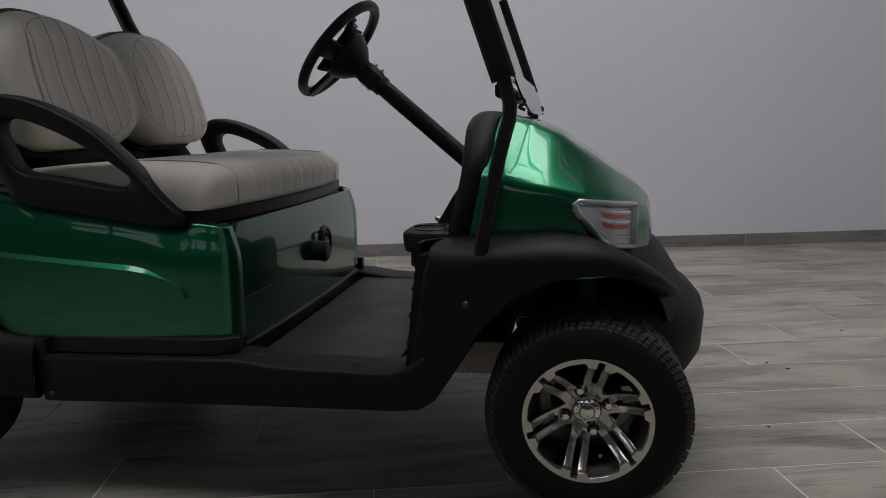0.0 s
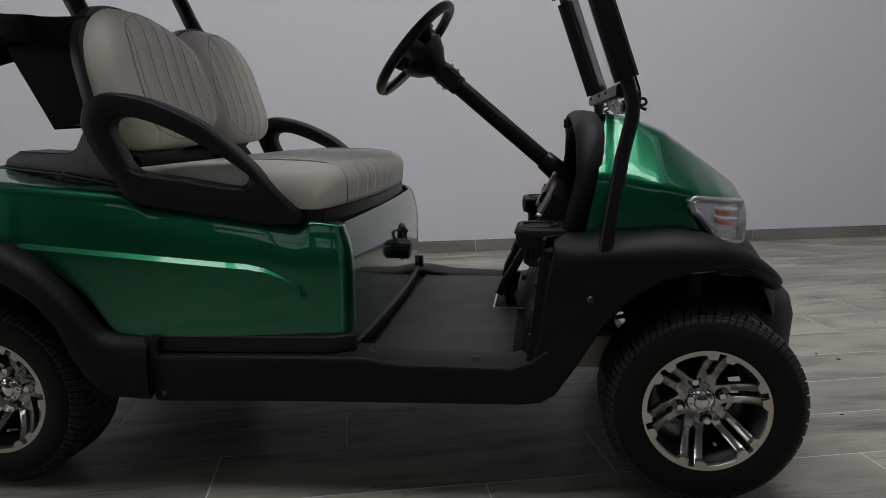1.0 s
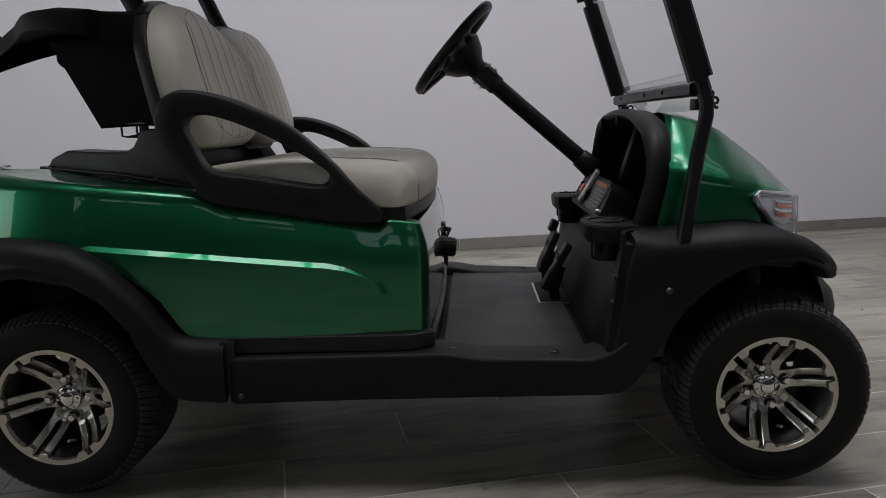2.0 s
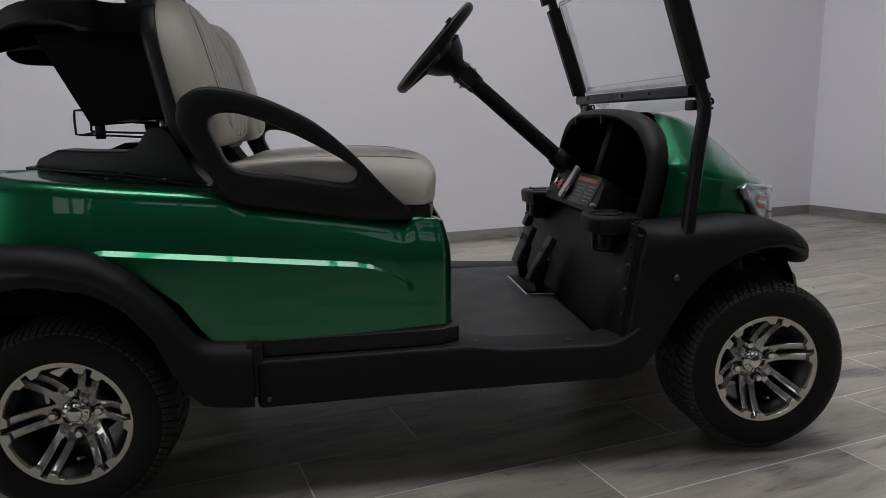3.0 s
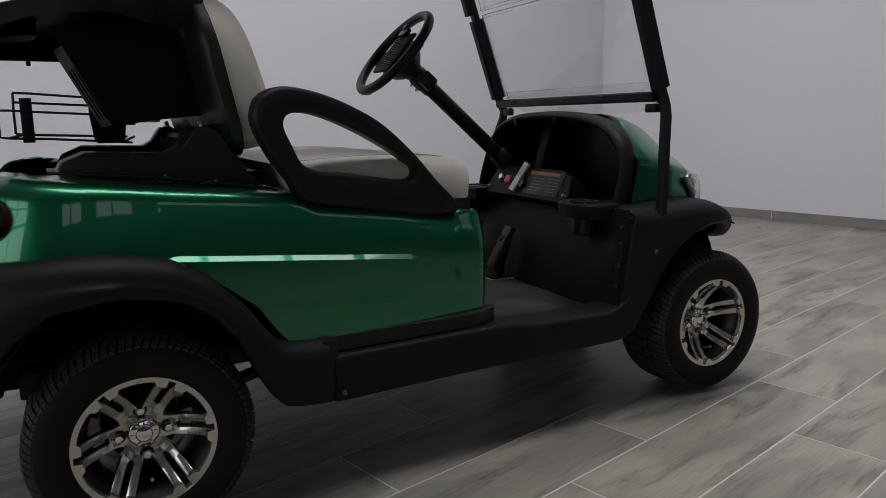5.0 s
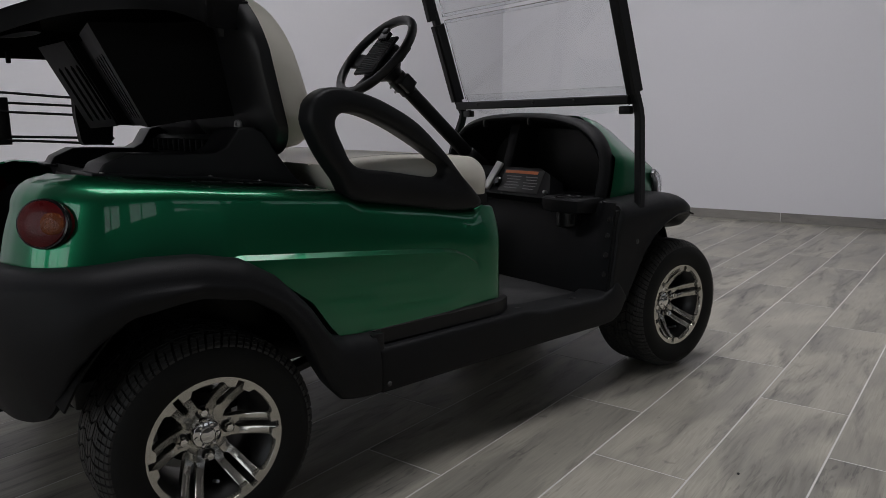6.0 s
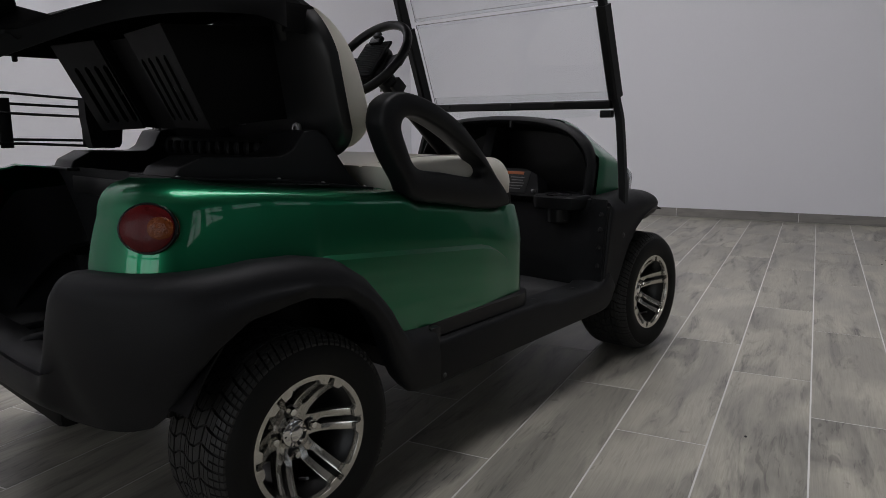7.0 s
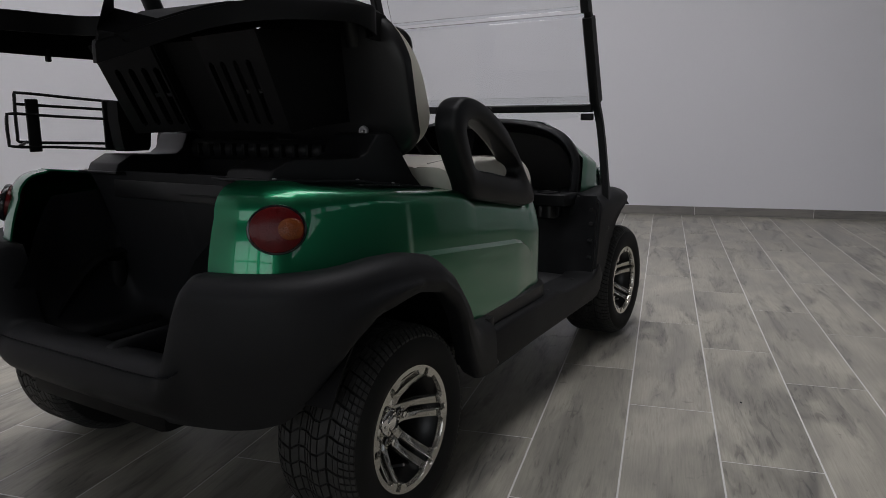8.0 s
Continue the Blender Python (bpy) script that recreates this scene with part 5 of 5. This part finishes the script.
part("wheel_arch_liner", rounded(slab(bmesh.new(), 1.36, 1.76, -0.22, 0.22, 0.36, 0.56), 0.02), SATIN, cart)
both("inner_arch", rounded(slab(bmesh.new(), 1.44, 1.7, -0.42, -0.25, 0.54, 0.56), 0.006), SATIN)

rings = []
for x, z in spline([(1.4, 0.36), (1.43, 0.43), (1.5, 0.495), (1.6, 0.527), (1.68, 0.529), (1.74, 0.512)], 24):
    rings.append([(x, y, z + 0.012) for y in np.linspace(-0.485, -0.22, 6)])
both("wheel_well_liner", thicken(loft(bmesh.new(), rings, closed=False), 0.004), DULL)

rings = []
for x, z in spline([(-0.27, 0.345), (-0.22, 0.424), (-0.125, 0.511), (0.003, 0.53), (0.106, 0.509), (0.168, 0.468), (0.218, 0.405), (0.247, 0.333)], 30):
    rings.append([(x, y, z + 0.014) for y in np.linspace(-0.5, -0.17, 6)])
both("wheel_well_liner", thicken(loft(bmesh.new(), rings, closed=False), 0.004), DULL)

# wheels
RIM_R, TYRE_R, TYRE_W = 0.138, 0.2225, 0.205


def tyre_profile():
    w = TYRE_W / 2
    pts = [(RIM_R - 0.006, w - 0.012), (RIM_R + 0.004, w - 0.004), (RIM_R + 0.018, w + 0.001), (0.182, w + 0.004), (0.2, w - 0.004), (0.2105, w - 0.014), (0.215, w - 0.03)]
    face = [(r, h) for r, h in pts] + [(0.2165, 0.03), (0.217, 0.0)]
    return face + [(r, -h) for r, h in face[::-1][1:]]


def tread():
    """Rows of raised, slightly wavy blocks with shoulder lugs."""
    verts, faces = [], []

    def wave(h):
        return 0.032 * math.sin(h * 95.0) if abs(h) < 0.0495 else 0.032 * math.sin(4.7 * math.copysign(1, h)) + 1.6 * (h - math.copysign(0.0495, h))

    def block(t0, t1, h0, h1, r0, r1):
        base = len(verts)
        for r, cut in ((r0, 0.0), (r1, 0.0009)):
            for t, h in ((t0, h0), (t1, h0), (t1, h1), (t0, h1)):
                tt = t + wave(h) + (cut / 0.23 if t == t0 else -cut / 0.23)
                hh = h + (cut if h == h0 else -cut)
                rr = r - 0.0227 * max(0.0, (abs(hh) - 0.062) / 0.04) ** 2
                verts.append((rr * math.cos(tt), rr * math.sin(tt), hh))
        for f in ((4, 5, 6, 7), (0, 1, 5, 4), (1, 2, 6, 5), (2, 3, 7, 6), (3, 0, 4, 7)):
            faces.append(tuple(base + i for i in f))
    count = 42
    step = 2 * math.pi / count
    rows = [(0.0, 0.0062), (0.0078, 0.0222), (0.0238, 0.0452)]          # ribs from the middle outwards
    for k in range(count):
        t, top = k * step, TYRE_R + 0.0005
        for lo, hi in rows:
            for sign in (-1, 1):
                h0, h1 = sorted((sign * lo, sign * hi))
                block(t + 0.05 * step, t + 0.95 * step, h0, h1, 0.2125, top)
        for sign in (-1, 1):
            for lo, hi in ((0.0492, 0.063), (0.063, 0.074)):             # wide shoulder blocks
                h0, h1 = sorted((sign * lo, sign * hi))
                block(t + 0.06 * step, t + 0.94 * step, h0, h1, 0.209, top)
            for lo, hi in ((0.074, 0.084), (0.084, 0.093), (0.093, 0.0995)):    # split towards the wall
                h0, h1 = sorted((sign * lo, sign * hi))
                block(t + 0.06 * step, t + 0.47 * step, h0, h1, 0.202, top)
                block(t + 0.54 * step, t + 0.94 * step, h0, h1, 0.202, top)
    me = bpy.data.meshes.new("tread")
    me.from_pydata(verts, [], faces)
    me.materials.append(TREAD)
    return me


def spoke_outline():
    """One straight twin spoke, in the wheel's face: pairs of left and right edges from hub to rim."""
    rows = []
    for q in np.linspace(0, 1, 33):
        r = 0.034 + (RIM_R - 0.011 - 0.034) * q
        half = (0.0215 + 0.0035 * q + 0.007 * (1 - smoothstep(0.0, 0.3, q))) / r
        slot = 0.0066 / r * math.sqrt(smoothstep(0.3, 0.4, q))
        rows.append((r, -half, -slot, slot, half))
    return rows


def spoke_mesh():
    bm = bmesh.new()

    def at(r, t, h):
        return Vector((r * math.cos(t), r * math.sin(t), h))
    rows = spoke_outline()
    for a, b in ((1, 2), (3, 4)):
        rings = []
        for i, row in enumerate(rows):
            q = i / 32
            h = -0.074 + 0.071 * (0.35 * q + 0.65 * q ** 2.2)
            r, t0, t1 = row[0], row[a], row[b]
            c = 0.0015 / r
            rings.append([at(r, t0, h - 0.02), at(r, t0, h - 0.0015), at(r, t0 + c, h), at(r, t1 - c, h), at(r, t1, h - 0.0015), at(r, t1, h - 0.02)])
        loft(bm, rings, caps=True)
    return bm


def build_wheel():
    root = new("wheel", mesh("tyre", lathe(bmesh.new(), tyre_profile(), sides=72), RUBBER))
    tagged(root, "black tyre on a machined alloy rim")
    tr = new("tread", tread())
    tr.parent = root
    tagged(tr, "siped black tread blocks", kind="stuff")
    f = TYRE_W / 2 - 0.006
    rings = []
    for i in range(360):
        t = radians(i)
        off = abs((i + 30) % 60 - 30)
        inner = RIM_R - 0.0055 if off < 3.2 else RIM_R - 0.021 + 0.0095 * smoothstep(11.5, 15.5, off)
        rings.append([(r * math.cos(t), r * math.sin(t), h) for r, h in ((RIM_R - 0.001, f - 0.016), (RIM_R + 0.001, f - 0.002), (RIM_R, f + 0.001), (inner + 0.001, f + 0.0005), (inner, f - 0.0008), (inner, f - 0.014))])
    part("rim_lip", loft(bmesh.new(), rings, closed=False, around=True), ALLOY, root, "machined alloy rim lip")
    part("rim_barrel", lathe(bmesh.new(), [(RIM_R - 0.003, f - 0.014), (RIM_R - 0.02, f - 0.03), (RIM_R - 0.03, f - 0.06), (RIM_R - 0.034, f - 0.12), (RIM_R - 0.02, -f), (0.12, -f + 0.004)], sides=56), ALLOY_DARK, root, "gloss black rim barrel")
    part("brake_drum", lathe(bmesh.new(), [(0, f - 0.118), (0.072, f - 0.118), (0.08, f - 0.126), (0.084, f - 0.165)], sides=40), SATIN, root)
    part("hub", lathe(bmesh.new(), [(0.02, f - 0.0735), (0.05, f - 0.0742), (0.055, f - 0.079), (0.057, f - 0.115)], sides=40), ALLOY, root)
    for k in range(6):
        bm = spoke_mesh()
        bmesh.ops.transform(bm, matrix=pose(0, 0, f, 0, 0, 60 * k), verts=bm.verts)
        part("spoke", bm, ALLOY, root)
    cap = lathe(bmesh.new(), [(0, 0.036), (0.008, 0.0355), (0.0145, 0.0335), (0.0165, 0.0305), (0.0185, 0.0295), (0.028, 0.028), (0.0305, 0.026), (0.033, 0.02), (0.0345, 0.008), (0.035, -0.03)], pose(0, 0, f - 0.084), 32)
    part("hub_cap", cap, CHROME, root, "chrome hub cap")
    for k in range(6):
        part("cap_stud", lathe(bmesh.new(), [(0, 0.005), (0.003, 0.004), (0.004, 0)], pose(0.0232 * math.cos(k * math.pi / 3), 0.0232 * math.sin(k * math.pi / 3), f - 0.0565), 8), CHROME, root)
    for k in range(4):
        a = math.pi / 2 * k
        x, y = 0.0485 * math.cos(a), 0.0485 * math.sin(a)
        part("lug_nut", lathe(bmesh.new(), [(0, 0.022), (0.0075, 0.0205), (0.0105, 0.015), (0.011, 0.0), (0.011, -0.02)], pose(x, y, f - 0.074), 6), CHROME, root)
        part("lug_seat", lathe(bmesh.new(), [(0.0, 0.0), (0.0135, 0.001), (0.0145, 0.0), (0.0145, -0.03)], pose(x, y, f - 0.068), 18), ALLOY_DARK, root)
    part("valve", tube(bmesh.new(), [Vector((0.0, -0.106, f - 0.06)), Vector((0.0, -0.094, f - 0.03))], 0.0035, 8), STEEL, root)
    return root


first = build_wheel()
first.parent = cart
places = ((0.021, -0.598, -1), (0.021, 0.598, 1), (1.671, -0.518, -1), (1.671, 0.518, 1))
for i, (x, y, s) in enumerate(places):
    face_y = y - s * (TYRE_W / 2 - 0.004)
    m = pose(x, face_y, 0.2225, 90 if s < 0 else -90, 0, 0) @ pose(0, 0, 0, 0, 0, (4, 20, 17.8, 35)[i])
    if i == 0:
        first.matrix_basis = m
    else:
        copy_thing(first, m)

# ---- floor tiles and skirting ----
LONG, WIDE, GAP = 0.9816, 0.2454, 0.0046


def tile_mesh(long, wide, name, material_, thick=0.006):
    bm = bmesh.new()
    a, b, c = long / 2 - GAP / 2, wide / 2 - GAP / 2, 0.0006
    low = [bm.verts.new((x, y, -thick)) for x, y in ((-a, -b), (a, -b), (a, b), (-a, b))]
    mid = [bm.verts.new((x, y, -c)) for x, y in ((-a, -b), (a, -b), (a, b), (-a, b))]
    top = [bm.verts.new((x, y, 0)) for x, y in ((-a + c, -b + c), (a - c, -b + c), (a - c, b - c), (-a + c, b - c))]
    for p, q in ((low, mid), (mid, top)):
        for i in range(4):
            bm.faces.new((p[i], p[(i + 1) % 4], q[(i + 1) % 4], q[i]))
    bm.faces.new(top)
    me = bpy.data.meshes.new(name)
    bm.to_mesh(me)
    bm.free()
    me.materials.append(material_)
    return me


tile = tile_mesh(LONG, WIDE, "tile", TILE)
far_verts, far_faces = [], []
row = 0
ROW_LINE = -0.9116
rows_low = int((P0 - ROW_LINE) / WIDE) - 1
rows_high = int((P1 - ROW_LINE) / WIDE) + 1
for r in range(rows_low, rows_high):
    p = ROW_LINE + WIDE * (r + 0.5)                    # centre line of the row
    offset = 0.058 + (r % 3) * LONG / 3
    start = offset + LONG * math.floor((L0 - offset) / LONG)
    for c in range(13):
        mid = start + LONG * (c + 0.5)
        if mid - LONG / 2 > L1 + 0.1 or p > P1 + 0.15:
            continue
        if p > -3.4 and mid > -2.2:
            ob = new("tile", tile)
            ob.parent = floor
            ob.location = (mid, p, 0)
        else:
            base = len(far_verts)
            a, b = LONG / 2 - GAP / 2, WIDE / 2 - GAP / 2
            far_verts += [(mid + x, p + y, z) for z in (-0.006, 0.0) for x, y in ((-a, -b), (a, -b), (a, b), (-a, b))]
            far_faces += [tuple(base + i for i in f) for f in ((4, 5, 6, 7), (0, 1, 5, 4), (1, 2, 6, 5), (2, 3, 7, 6), (3, 0, 4, 7))]
me = bpy.data.meshes.new("tile_field")
me.from_pydata(far_verts, [], far_faces)
me.materials.append(TILE)
field = new("tile_field", me)
field.parent = floor
tagged(field, kind="stuff")

skirt = tile_mesh(0.985, 0.082, "skirting_tile", SKIRT, 0.009)
for name, places, turn in (("baseboard", [(3.545 - 0.985 * (k - 2) + 0.4925, P1 - 0.0095, 0.0415) for k in range(-4, 8)], (90, 0, 0)),
                           ("baseboard", [(L1 - 0.0095, -1.271 + 0.4925 + 0.985 * k, 0.0415) for k in range(-4, 4)], (90, 0, -90))):
    holder = setting(name, box(bmesh.new(), (places[0][0] * 0 + (0 if turn[2] == 0 else L1 - 0.003), (P1 - 0.003) if turn[2] == 0 else (P0 + P1) / 2, 0.038), ((L1 - L0) if turn[2] == 0 else 0.006, 0.006 if turn[2] == 0 else P1 - P0, 0.076)), GROUT, "grey wood-look tile baseboard along the wall")
    for x, y, z in places:
        if x > L1 + 0.4 or x < L0 or y > P1 + 0.4 or y < P0:
            continue
        ob = new("skirting_tile", skirt)
        ob.parent = holder
        ob.matrix_basis = pose(x, y, z, *turn)

# grit on the tiles
random.seed(4)
bm = bmesh.new()
GRIT = [(1.067, -1.039), (4.155, -0.935), (3.954, -1.09), (2.18, 0.035), (2.755, 1.036), (2.39, 0.54)]
for x, y in GRIT:
    for k in range(2 if x > 2 else 1):
        made = bmesh.ops.create_icosphere(bm, subdivisions=1, radius=random.uniform(0.0035, 0.006))
        m = pose(x + k * random.uniform(-0.3, 0.3), y + k * random.uniform(-0.3, 0.3), 0.0012, 0, 0, random.uniform(0, 180)) @ Matrix.Diagonal((1.5, 1, 0.4, 1))
        bmesh.ops.transform(bm, matrix=m, verts=made["verts"])
grit = new("grit", mesh("grit", bm, BLACK))
tagged(grit, "few dark specks of grit on the tiles", "grit", kind="stuff")
